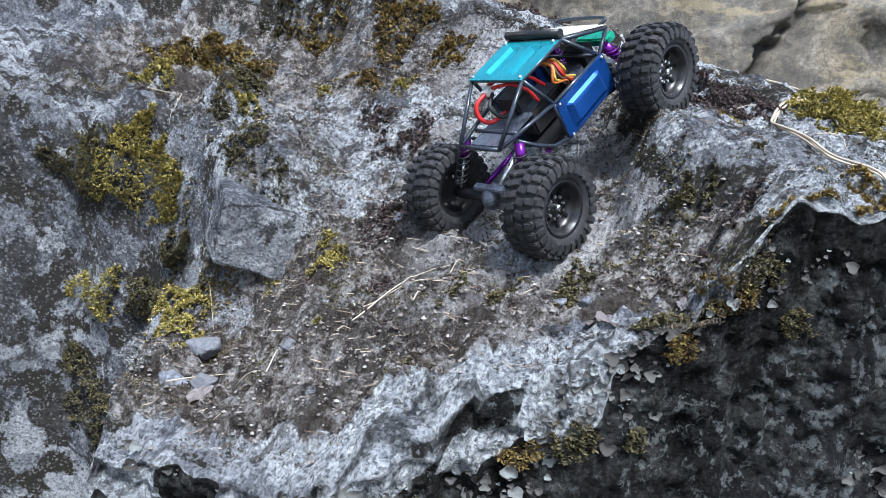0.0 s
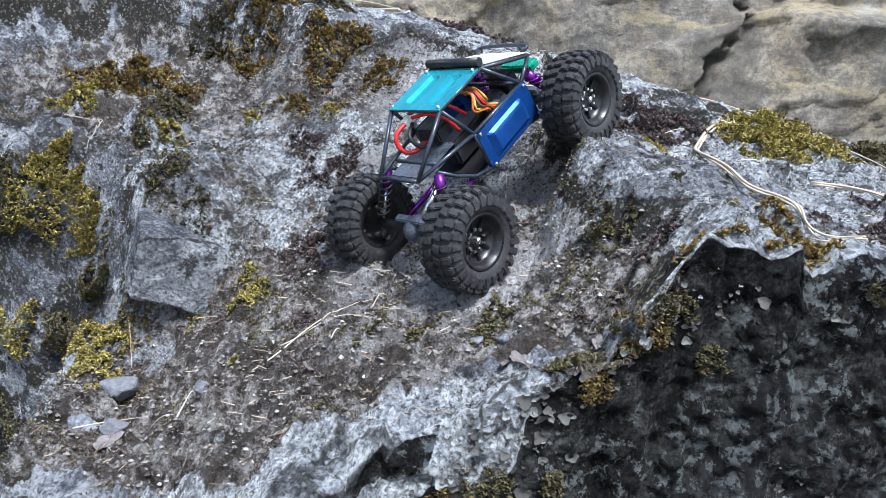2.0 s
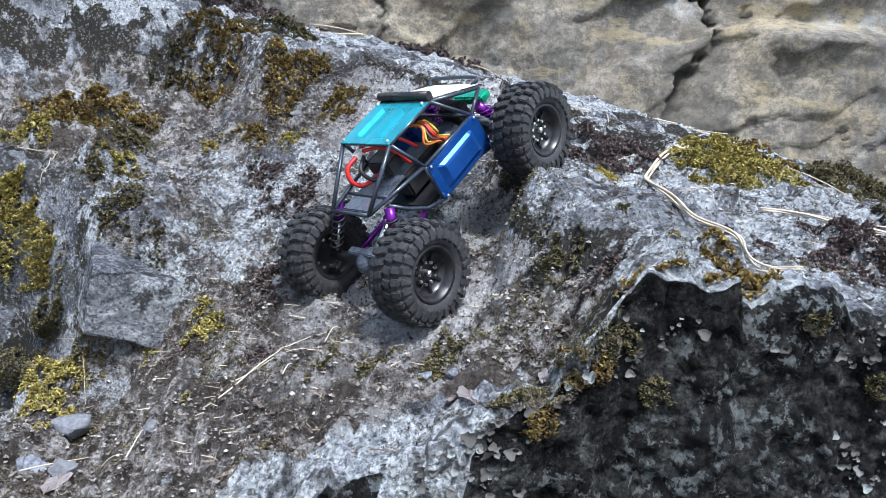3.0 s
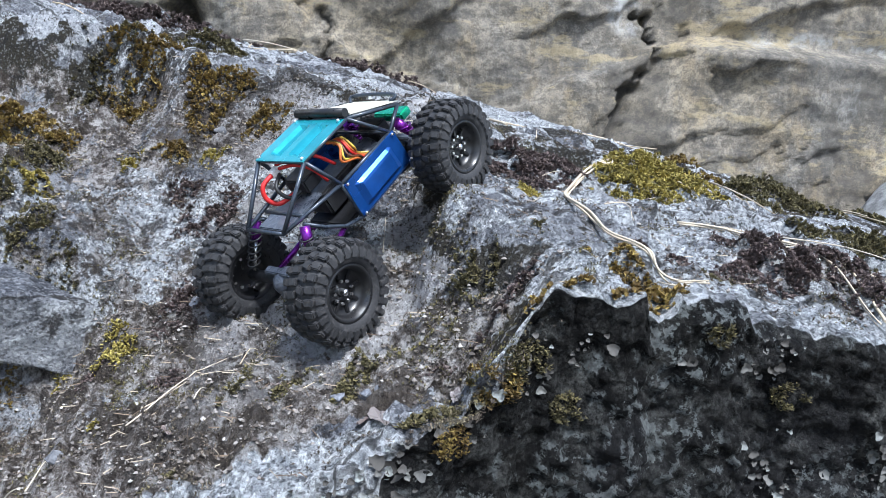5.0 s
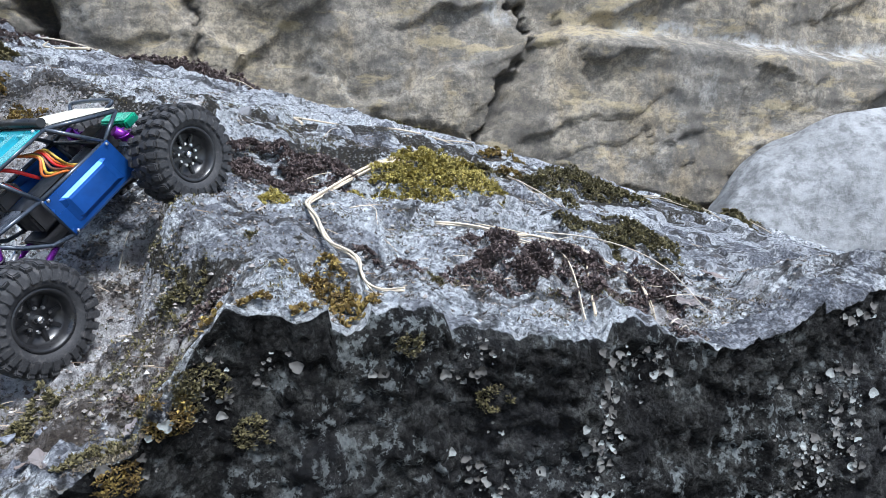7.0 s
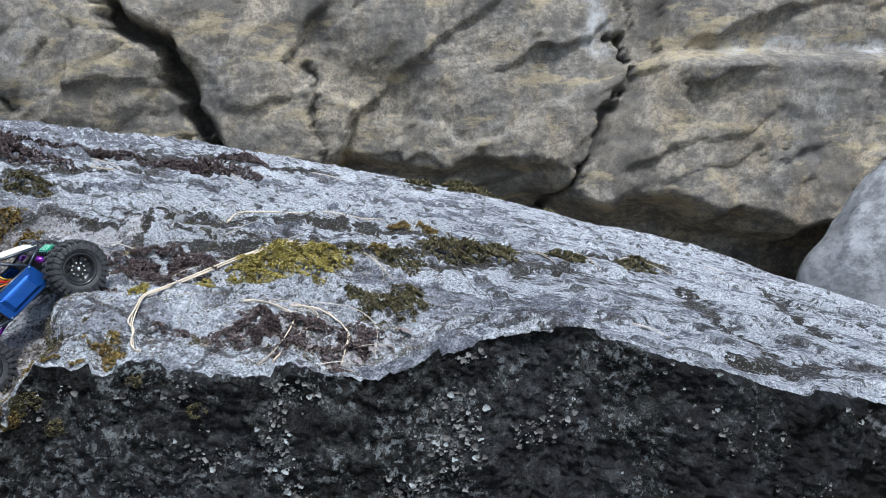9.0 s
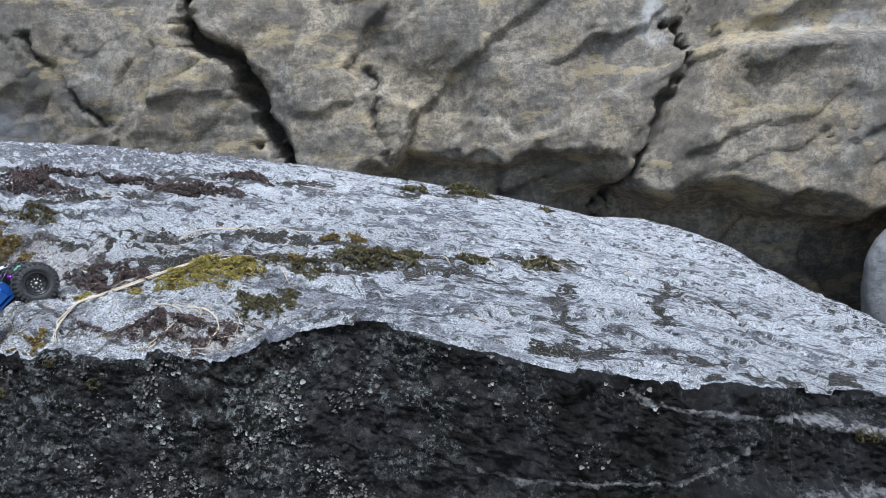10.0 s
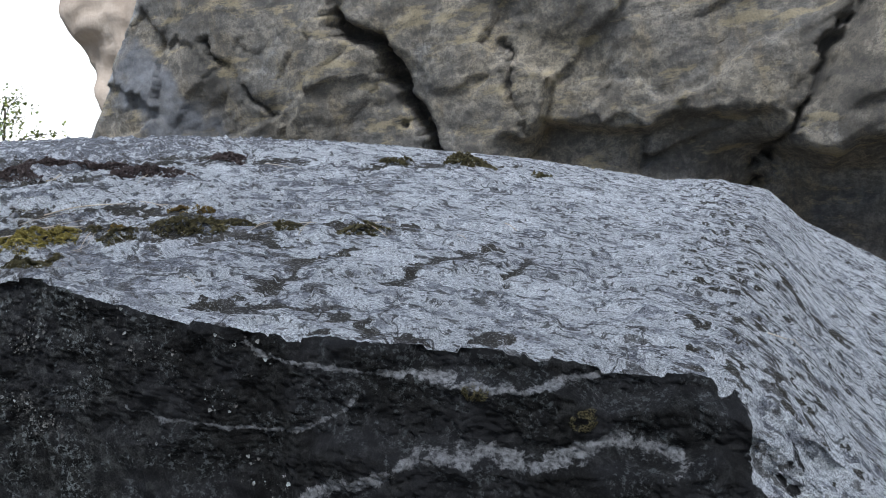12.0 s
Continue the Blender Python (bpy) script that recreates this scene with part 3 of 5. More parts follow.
def block(size, centre=(0, 0, 0), bevel=0.0, bm=None, turn=None):
    bm = bm or bmesh.new()
    m = Matrix.Translation(centre) @ (turn or Matrix()) @ Matrix.Diagonal((*size, 1))
    made = bmesh.ops.create_cube(bm, size=1, matrix=m)["verts"]
    if bevel:
        edges = list({e for v in made for e in v.link_edges})
        bmesh.ops.bevel(bm, geom=edges, offset=bevel, segments=2, affect="EDGES")
    return bm


def lathe(profile, steps=32, bm=None, axis="Y"):
    """A turned shape: profile of (radius, along)."""
    bm = bm or bmesh.new()
    rings = []
    for k in range(steps):
        a = 2 * math.pi * k / steps
        rings.append([bm.verts.new((r * math.cos(a), w, r * math.sin(a))) for r, w in profile])
    for k in range(steps):
        a, b = rings[k], rings[(k + 1) % steps]
        for i in range(len(profile) - 1):
            bm.faces.new((a[i], b[i], b[i + 1], a[i + 1])).smooth = True
    return bm


def sheet_panel(corners, thick, ribs=(), bevel=0.0006):
    """A bent metal panel: four corners, a thickness, and raised or sunk ribs as (u0, v0, u1, v1, height)."""
    bm = bmesh.new()
    a, b, c, d = [Vector(p) for p in corners]
    n = (b - a).cross(d - a).normalized()
    nu, nv = 24, 16
    grid = []
    for j in range(nv + 1):
        row = []
        for i in range(nu + 1):
            u, v = i / nu, j / nv
            p = (a * (1 - u) + b * u) * (1 - v) + (d * (1 - u) + c * u) * v
            h = 0
            for u0, v0, u1, v1, hh in ribs:
                e = min(u - u0, u1 - u, v - v0, v1 - v)
                h += hh * max(0, min(1, e / 0.06))
            row.append(bm.verts.new(p + n * h))
        grid.append(row)
    for j in range(nv):
        for i in range(nu):
            bm.faces.new((grid[j][i], grid[j][i + 1], grid[j + 1][i + 1], grid[j + 1][i]))
    bmesh.ops.recalc_face_normals(bm, faces=bm.faces)
    bmesh.ops.solidify(bm, geom=bm.faces[:], thickness=thick)
    return bm


def plain(name, colour, rough, metal=0.0, scale=400, vary=0.25, bump=0.0, coat=0.0):
    m = Nodes(name, rough, metal)
    n = m.noise(scale, 5, 0.65)
    dark = tuple(c * (1 - vary) for c in colour)
    light = tuple(min(1, c * (1 + vary)) for c in colour)
    m.colour(m.ramp(n, (0.35, dark), (0.65, light)))
    m.put(m.bsdf.inputs["Roughness"], m.step(m.noise(scale * 0.3, 4), 0.3, 0.7, max(rough - 0.1, 0.02), min(rough + 0.12, 1)))
    m.bsdf.inputs["Coat Weight"].default_value = coat
    if bump:
        m.bump(n, bump, 0.0006)
    return m.mat


def tyre_material():
    m = Nodes("tyre_rubber", 0.75)
    dust = m.step(m.noise(180, 6, 0.7), 0.50, 0.70)
    m.colour(m.mix(m.math("MULTIPLY", dust, 0.38), m.ramp(m.noise(900, 3), (0.3, (0.012, 0.012, 0.013)), (0.7, (0.028, 0.028, 0.030))), (0.12, 0.11, 0.105)))
    m.bump(m.noise(1200, 3), 0.3, 0.0004)
    return m.mat


RUBBER = tyre_material()
RIM_BLACK = plain("rim_black", (0.012, 0.012, 0.013), 0.35, 0.0)
STEEL = plain("bright_steel", (0.75, 0.75, 0.76), 0.28, 1.0)
CAGE = plain("dark_steel_tube", (0.035, 0.045, 0.06), 0.35, 0.4, coat=0.3)
TEAL = plain("teal_anodised", (0.02, 0.36, 0.42), 0.28, 0.6, 60, 0.15)
BLUE = plain("blue_anodised", (0.010, 0.085, 0.34), 0.30, 0.6, 60, 0.15, coat=0.2)
CREAM = plain("pale_panel", (0.62, 0.60, 0.50), 0.4, 0.1, 90, 0.08)
PURPLE = plain("purple_anodised", (0.16, 0.02, 0.24), 0.3, 0.8, 200)
GREEN = plain("green_anodised", (0.02, 0.42, 0.26), 0.3, 0.7, 200)
BLACK = plain("black_plastic", (0.014, 0.014, 0.016), 0.5)
SMOKE = plain("grey_plastic", (0.07, 0.08, 0.10), 0.3, 0.1)
WIRE = {k: plain(k + "_wire", c, 0.45) for k, c in dict(red=(0.55, 0.02, 0.02), orange=(0.45, 0.11, 0.02), yellow=(0.50, 0.33, 0.05), brown=(0.12, 0.05, 0.03), black=(0.015, 0.015, 0.015), white=(0.75, 0.73, 0.70)).items()}

# ---- the model crawler ----
WHEELBASE, TRACK, TYRE_R, TYRE_W = 0.168, 0.117, 0.0395, 0.034


def tyre_mesh():
    r, w = TYRE_R, TYRE_W / 2
    prof = [(0.021, -w * 0.72), (0.024, -w * 0.95), (0.031, -w * 1.0), (r - 0.006, -w * 0.93), (r - 0.003, -w * 0.75), (r - 0.002, -w * 0.3),
            (r - 0.002, w * 0.3), (r - 0.003, w * 0.75), (r - 0.006, w * 0.93), (0.031, w * 1.0), (0.024, w * 0.95), (0.021, w * 0.72)]
    bm = lathe(prof, 48)
    count = 27
    for k in range(count):
        for side in (-1, 1):
            a = 2 * math.pi * (k + (0.5 if side > 0 else 0)) / count
            rot = Matrix.Rotation(-a, 4, "Y")
            # centre lug and shoulder lug wrapping onto the side wall
            block((0.0045, 0.0078, 0.0058), (0, 0, 0), 0.0008, bm, rot @ Matrix.Translation((r - 0.0016, side * 0.0043, 0)) @ Matrix.Rotation(side * 0.25, 4, "X"))
            block((0.0052, 0.0070, 0.0056), (0, 0, 0), 0.0008, bm, rot @ Matrix.Translation((r - 0.0026, side * 0.0122, 0.001 * side)) @ Matrix.Rotation(side * 0.35, 4, "Z"))
            block((0.0085, 0.0018, 0.0048), (0, 0, 0), 0.0006, bm, rot @ Matrix.Translation((r - 0.0085, side * w * 0.985, 0.001 * side)) @ Matrix.Rotation(side * -0.16, 4, "Z"))
    return bm


def rim_mesh():
    """Dished rim, open outwards (towards -Y)."""
    prof = [(0.0225, -0.0135), (0.0215, -0.0150), (0.0195, -0.0140), (0.0180, -0.0085), (0.0165, -0.0050), (0.0110, -0.0035), (0.0040, -0.0035), (0.0008, -0.0035)]
    bm = lathe(prof, 40)
    lathe([(0.0225, 0.0135), (0.0195, 0.0140), (0.0175, 0.0060), (0.0150, 0.0010), (0.0060, 0.0005), (0.0008, 0.0005)], 40, bm)
    for k in range(8):
        rot = Matrix.Rotation(2 * math.pi * k / 8, 4, "Y")
        block((0.0105, 0.0022, 0.0032), (0, 0, 0), 0.0006, bm, rot @ Matrix.Translation((0.0125, -0.0052, 0)))
    return bm


def stud_ring(radius, along, size, count, bm=None):
    bm = bm or bmesh.new()
    for k in range(count):
        a = 2 * math.pi * k / count
        m = Matrix.Translation((radius * math.cos(a), along, radius * math.sin(a))) @ Matrix.Rotation(math.pi / 2, 4, "X")
        bmesh.ops.create_cone(bm, cap_ends=True, segments=6, radius1=size, radius2=size * 0.8, depth=0.0018, matrix=m)
    return bm


def wheel(name, parent, m, first=None):
    if first:
        ob = copy_thing(first, m)
        ob.parent = parent
        return ob
    ob = new(name)
    ob.parent = parent
    ob.matrix_basis = m
    part("tyre", tyre_mesh(), RUBBER, ob, "dusty black lugged rubber tyre")
    part("rim", rim_mesh(), RIM_BLACK, ob, "black dished rim")
    part("hub_bolts", stud_ring(0.0085, -0.0066, 0.0015, 9), STEEL, ob, "bright steel bolts")
    part("rim_bolts", stud_ring(0.0125, 0.0018, 0.0015, 10), STEEL, ob, "bright steel bolts")
    part("hub_nut", lathe([(0.0, -0.0105), (0.0022, -0.0105), (0.0028, -0.0090), (0.0028, -0.0035)], 8), STEEL, ob, "steel hub nut")
    return ob


def screw(parent, place):
    bm = bmesh.new()
    bmesh.ops.create_uvsphere(bm, u_segments=8, v_segments=6, radius=0.0015, matrix=Matrix.Translation(place))
    return part("screw", bm, STEEL, parent, "small bright screw")


def crawler():
    car = new("model_crawler")
    car.matrix_world = Matrix.Translation((0.1341, 0.6899, 1.1206)) @ Euler((-0.1222, -0.6845, 0.8153), "XYZ").to_matrix().to_4x4()
    tagged(car, "radio-controlled rock crawler with blue panels climbing a dusty ledge", "toy car")
    hx, hy = WHEELBASE / 2, TRACK / 2
    first = None
    for x, y in ((-hx, -hy), (hx, -hy), (-hx, hy), (hx, hy)):
        m = Matrix.Translation((x, y, 0)) @ Matrix.Rotation(0.37 * x / hx + y, 4, "Y")
        if y > 0:
            m = Matrix.Translation((x, y, 0)) @ Matrix.Rotation(math.pi, 4, "Z") @ Matrix.Rotation(0.7 + x, 4, "Y")
        w = wheel("wheel", car, m, first)
        first = first or w
    # tube cage
    R = 0.0017
    for s in (-1, 1):
        roof_r, roof_f = (-0.0285, s * 0.028, 0.075), (0.025, s * 0.028, 0.0745)
        belt, tail = (-0.015, s * 0.034, 0.0425), (-0.074, s * 0.022, 0.044)
        cowl, sill_f, sill_r = (0.052, s * 0.034, 0.0405), (0.056, s * 0.033, 0.007), (-0.0136, s * 0.033, 0.007)
        nose = (0.080, s * 0.026, 0.048)
        for pts in ((roof_r, roof_f), (roof_r, tail), (roof_r, belt), (belt, tail), (belt, cowl), (roof_f, cowl), (cowl, nose),
                    (sill_r, sill_f), (sill_r, (-0.030, s * 0.031, 0.012), (-0.046, s * 0.030, 0.026), (-0.058, s * 0.027, 0.040)),
                    (cowl, sill_f), (belt, sill_r)):
            part("cage_tube", tube(pts, R), CAGE, car)
        # door skin with a pressed panel
        q = [(-0.015, s * 0.0365, 0.041), (0.0535, s * 0.0365, 0.041), (0.058, s * 0.0345, 0.006), (-0.0136, s * 0.0345, 0.0062)]
        part("door_panel", sheet_panel(q if s < 0 else q[::-1], 0.001, [(0.14, 0.20, 0.82, 0.84, -0.0030)]), BLUE, car, "blue anodised pressed metal door panel")
        for x, z in ((-0.012, 0.040), (0.0505, 0.0395), (0.0545, 0.009), (-0.011, 0.009)):
            screw(car, (x, s * 0.0372, z))
        # coil-over dampers
        for x, top_x in ((-hx, -0.060), (hx, 0.066)):
            damper = part("damper_body", tube([(top_x, s * 0.030, 0.040), (top_x + 0.35 * (x - top_x), s * 0.033, 0.026)], 0.0042, 12), PURPLE, car, "purple anodised damper body")
            part("shaft", tube([(top_x + 0.3 * (x - top_x), s * 0.033, 0.028), (x, s * 0.037, 0.006)], 0.0013), STEEL, damper, "steel damper shaft")
            helix = []
            for k in range(61):
                t, a = k / 60, 2 * math.pi * 6 * k / 60
                base = Vector((top_x, s * 0.030, 0.040)).lerp(Vector((x, s * 0.037, 0.008)), 0.12 + 0.8 * t)
                helix.append(base + Vector((0.0060 * math.cos(a), 0.0060 * math.sin(a), 0)))
            part("spring", tube(helix, 0.0007, 5), BLACK if x < 0 else PURPLE, damper, "coil spring")
        # links
        for x in (-1, 1):
            part("link", tube([(x * 0.074, s * 0.026, -0.004), (x * 0.016, s * 0.016, 0.004)], 0.0024), PURPLE if x < 0 else BLACK, car, "suspension link")
    for pts in (((-0.0285, -0.028, 0.075), (-0.0285, 0.028, 0.075)), ((0.025, -0.028, 0.0745), (0.025, 0.028, 0.0745)),
                ((-0.074, -0.022, 0.044), (-0.074, 0.022, 0.044)), ((0.080, -0.026, 0.048), (0.080, 0.026, 0.048)), ((0.025, -0.028, 0.0745), (0.080, -0.026, 0.048)), ((0.025, 0.028, 0.0745), (0.080, 0.026, 0.048)),
                ((-0.051, -0.025, 0.0415), (-0.051, 0.025, 0.0415)), ((0.052, -0.034, 0.0405), (0.052, 0.034, 0.0405))):
        part("cage_tube", tube(pts, R), CAGE, car)
    # roof, bonnet, light bar
    part("roof_panel", sheet_panel([(-0.030, -0.029, 0.0768), (0.022, -0.029, 0.0765), (0.022, 0.029, 0.0765), (-0.030, 0.029, 0.0768)], 0.0012,
                                   [(0.14, 0.20, 0.88, 0.40, -0.0030), (0.14, 0.60, 0.88, 0.80, -0.0030)]), TEAL, car, "teal anodised roof panel with two pressed ribs")
    for x in (-0.027, 0.019):
        for y in (-0.026, 0.026):
            screw(car, (x, y, 0.0775))
    part("bonnet_panel", sheet_panel([(0.031, -0.0275, 0.0755), (0.081, -0.0265, 0.0515), (0.081, 0.0265, 0.0515), (0.031, 0.0275, 0.0755)], 0.0012), CREAM, car, "pale cream bonnet panel")
    part("light_bar", tube([(0.0265, -0.029, 0.0795), (0.0265, 0.029, 0.0795)], 0.0036, 12), RIM_BLACK, car, "black roof light bar")
    part("bumper_bar", tube(curve_points([(0.076, -0.024, 0.053), (0.083, -0.024, 0.056), (0.083, 0.024, 0.056), (0.076, 0.024, 0.053)], 5), 0.0016), CAGE, car)
    part("front_mount", block((0.014, 0.034, 0.008), (0.092, 0, 0.030), 0.0015), GREEN, car, "green anodised front mount")
    part("servo", block((0.016, 0.022, 0.020), (0.066, 0.0, 0.030), 0.0012), BLACK, car)
    # floor, battery, motor
    part("skid_plate", block((0.078, 0.046, 0.004), (0.014, 0, 0.005), 0.001), BLACK, car)
    part("rear_tray", block((0.044, 0.036, 0.0025), (-0.046, 0, 0.040), 0.0008), SMOKE, car, "grey plastic rear tray")
    part("battery", block((0.046, 0.026, 0.022), (0.004, 0.006, 0.022), 0.002), BLACK, car)
    part("speed_controller", block((0.020, 0.024, 0.012), (-0.020, 0.0, 0.050), 0.0015), BLACK, car)
    part("motor", tube([(0.028, 0, 0.022), (0.054, 0, 0.022)], 0.012, 18), SMOKE, car, "dark grey cylindrical motor")
    part("plug", block((0.009, 0.007, 0.006), (-0.030, 0.014, 0.0655), 0.0008), WIRE["white"], car, "white plastic wire plug")
    rnd = random.Random(4)
    wires = [("red", 0.0019, [(-0.030, 0.014, 0.066), (-0.044, 0.016, 0.064), (-0.050, 0.014, 0.054), (-0.044, 0.010, 0.046), (-0.030, 0.004, 0.046)]),
             ("red", 0.0015, [(-0.028, 0.010, 0.066), (-0.024, -0.006, 0.068), (-0.018, -0.016, 0.058), (-0.012, -0.014, 0.042)]),
             ("black", 0.0017, [(-0.030, 0.010, 0.064), (-0.042, 0.006, 0.058), (-0.040, 0.0, 0.048), (-0.026, -0.004, 0.046)]),
             ("red", 0.0015, [(-0.026, 0.016, 0.068), (-0.016, 0.004, 0.070), (-0.006, -0.010, 0.064), (0.006, -0.012, 0.046)])]
    for k, c in enumerate(("orange", "yellow", "brown", "red", "orange", "yellow")):
        o = 0.0022 * k
        wires.append((c, 0.0011, [(0.004 + o, -0.008, 0.068 - o), (0.010 + o, -0.020 + o * 0.4, 0.060), (0.004 + o * 1.6, -0.024, 0.050), (0.020 + o, -0.022 + o, 0.040 - o * 0.3), (0.026 + o, -0.014, 0.030)]))
    for c, r, pts in wires:
        jit = [tuple(v + rnd.uniform(-0.001, 0.001) for v in p) for p in pts]
        part("wire", tube(curve_points(jit, 7), r, 7), WIRE[c], car, c + " insulated wire")
    # axles
    for s in (-1, 1):
        axle = part("axle", tube([(s * hx, -0.046, 0), (s * hx, -0.012, 0), (s * hx, 0.012, 0), (s * hx, 0.046, 0)], 0.0048, 12), BLACK, car, "black solid axle housing")
        bm = bmesh.new()
        bmesh.ops.create_uvsphere(bm, u_segments=16, v_segments=10, radius=0.0105, matrix=Matrix.Translation((s * hx, 0.0, 0.001)) @ Matrix.Diagonal((1.15, 0.9, 1, 1)))
        part("gear_case", bm, SMOKE, axle, "dark grey gear case")
        part("brace", block((0.007, 0.034, 0.004), (s * hx, 0.0, 0.010), 0.0008), SMOKE, axle)
        part("drive_shaft", tube([(s * (hx - 0.010), 0, 0.003), (s * 0.040, 0, 0.014)], 0.0026, 10), STEEL, axle, "steel drive shaft")
    return car


crawler()


# ---- moss, straw, stones and litter on the boulder ----
def moss_material(name, deep, mid, tip):
    m = Nodes(name, 0.95)
    k = m.math("ADD", m.math("MULTIPLY", m.island(), 0.55), m.math("MULTIPLY", m.noise(60, 4), 0.6))
    m.colour(m.ramp(k, (0.18, deep), (0.55, mid), (0.9, tip)))
    m.bsdf.inputs["Subsurface Weight"].default_value = 0.0
    return m.mat


MOSS = {
    "yellow": (moss_material("yellow_moss", (0.045, 0.038, 0.013), (0.22, 0.175, 0.042), (0.52, 0.435, 0.13)), "yellow-green cushion of moss growing on the rock"),
    "brown": (moss_material("brown_moss", (0.035, 0.022, 0.008), (0.14, 0.088, 0.026), (0.34, 0.25, 0.07)), "orange-brown cushion of moss growing on the rock"),
    "olive": (moss_material("olive_moss", (0.022, 0.019, 0.010), (0.078, 0.066, 0.030), (0.17, 0.143, 0.06)), "dark olive patch of moss growing on the rock"),
    "purple": (moss_material("purple_moss", (0.028, 0.020, 0.018), (0.085, 0.060, 0.055), (0.17, 0.13, 0.12)), "dry purplish-brown bed of moss and litter"),
}


def mesh_object(name, verts, faces, material):
    me = bpy.data.meshes.new(name)
    me.from_pydata(verts.tolist(), [], faces.tolist() if hasattr(faces, "tolist") else faces)
    me.materials.append(material)
    if name == "leafy_lichen":
        me.polygons.foreach_set("use_smooth", np.ones(len(me.polygons), dtype=bool))
    return new(name, me)


def leaf_tufts(base, size, rng, leaves=5, spread=0.8, slim=0.28):
    """Tufts of small pointed leaves: vertices and triangles for all base points."""
    n = len(base)
    ang = rng.uniform(0, 2 * np.pi, (n, leaves))
    tilt = rng.uniform(0.1, spread, (n, leaves))
    L = size[:, None] * rng.uniform(0.6, 1.2, (n, leaves))
    d = np.stack([np.cos(ang) * np.sin(tilt), np.sin(ang) * np.sin(tilt), np.cos(tilt)], -1)
    side = np.stack([-np.sin(ang), np.cos(ang), 0 * ang], -1)
    o = base[:, None, :]
    w = L[..., None] * slim
    v = np.stack([o + 0 * d, o + d * L[..., None] * 0.55 + side * w, o + d * L[..., None] + (0, 0, 0), o + d * L[..., None] * 0.5 - side * w], 2)
    v[:, :, 2, 2] -= L * 0.18
    v = v.reshape(-1, 3)
    q = np.arange(len(v)).reshape(-1, 4)
    return v, q


def moss_clump(x, y, r, kind, seed, on_face=None):
    rng = np.random.default_rng(seed)
    far = max(1.0, math.hypot(x - 0.15, y) / 0.75)
    step = 0.0015 * far
    n = int(min(5200, 2.6 * r * r / step ** 2))
    a, d = rng.uniform(0, 2 * np.pi, n), np.sqrt(rng.uniform(0, 1, n))
    lobes = 1 + 0.28 * np.sin(2 * a + seed) + 0.22 * np.sin(3 * a + seed * 1.7) + 0.14 * np.sin(5 * a + seed * 2.3)
    rr = d * r * lobes * 1.15
    tall = {"yellow": 0.42, "brown": 0.42, "olive": 0.26, "purple": 0.18}[kind]
    px, py = x + rr * np.cos(a), y + rr * np.sin(a) * (1.0 if kind != "purple" else 0.8)
    keep = (py > brink_line(px) + 0.002)
    px, py, d = px[keep], py[keep], d[keep]
    if len(px) < 20:
        return None
    lump = 0.6 + 0.9 * np.clip(fbm(np.stack([px, py, 0 * px], -1), 60, 2) + 0.35, 0, 1)
    gap = fbm(np.stack([px, py, 0 * px + 3], -1), 45, 2) > (-0.26 if kind in ("yellow", "brown") else -0.12)
    px, py, d, lump = px[gap], py[gap], d[gap], lump[gap]
    h = np.minimum(tall * r * 1.3, 0.020 * far) * (1 - d ** 2) * lump
    base = np.stack([px, py, surface(px, py) + h - 0.001], -1)
    v, q = leaf_tufts(base, np.full(len(px), 0.0027 * far) * rng.uniform(0.7, 1.3, len(px)), rng, 4, 0.9, 0.2)
    # matted ground below the shoots
    b2 = base.copy()
    b2[:, 2] -= 0.0012 * far
    v2, q2 = leaf_tufts(b2, np.full(len(b2), 0.0042 * far), rng, 3, 1.5, 0.34)
    mat, label = MOSS[kind]
    ob = mesh_object("moss_clump", np.concatenate([v, v2]), np.concatenate([q, q2 + len(v)]), mat)
    return tagged(ob, label, "moss", group="moss on the boulder")


NEAR_MOSS_YELLOW = [
    (-0.197, 0.716, .025), (-0.220, 0.738, .019), (-0.167, 0.681, .016), (-0.050, 0.678, .013), (-0.055, 0.696, .008), (-0.115, 0.739, .008),
    (-0.314, 0.948, .026), (-0.102, 0.908, .010), (-0.010, 0.892, .012), (-0.175, 0.841, .014),
    (-0.043, 0.604, .005), (0.428, 0.844, .026), (0.474, 0.859, .027), (0.373, 0.762, .013), (0.293, 0.708, .012), (0.220, 0.463, .007),
]
NEAR_MOSS_BROWN = [
    (-0.161, 0.745, .014), (-0.127, 1.078, .034), (-0.171, 1.106, .025), (-0.049, 0.999, .018), (0.010, 0.987, .012), (-0.030, 0.973, .027),
    (0.036, 0.944, .020), (-0.261, 1.013, .039), (-0.304, 1.004, .032), (-0.203, 0.980, .022), (0.316, 0.524, .013), (0.330, 0.502, .014),
    (0.293, 0.473, .009), (0.269, 0.476, .008), (0.243, 0.474, .007), (-0.055, 0.902, .017), (0.63, 1.03, .018),
]
NEAR_MOSS_OLIVE = [
    (-0.117, 0.763, .012), (-0.181, 0.758, .013), (-0.191, 0.909, .024), (-0.156, 0.778, .021), (-0.192, 0.832, .018), (-0.232, 0.796, .016),
    (-0.166, 1.113, .023), (-0.211, 1.115, .017), (0.223, 0.578, .015), (0.180, 0.468, .012), (0.146, 0.543, .014), (0.139, 0.520, .010),
    (0.199, 0.471, .008), (0.033, 0.490, .008), (0.536, 0.932, .019), (0.266, 0.583, .008), (0.094, 0.566, .009), (0.062, 0.567, .009),
    (0.105, 0.574, .008), (0.404, 0.567, .010), (0.372, 0.486, .006), (0.58, 1.00, .020),
]
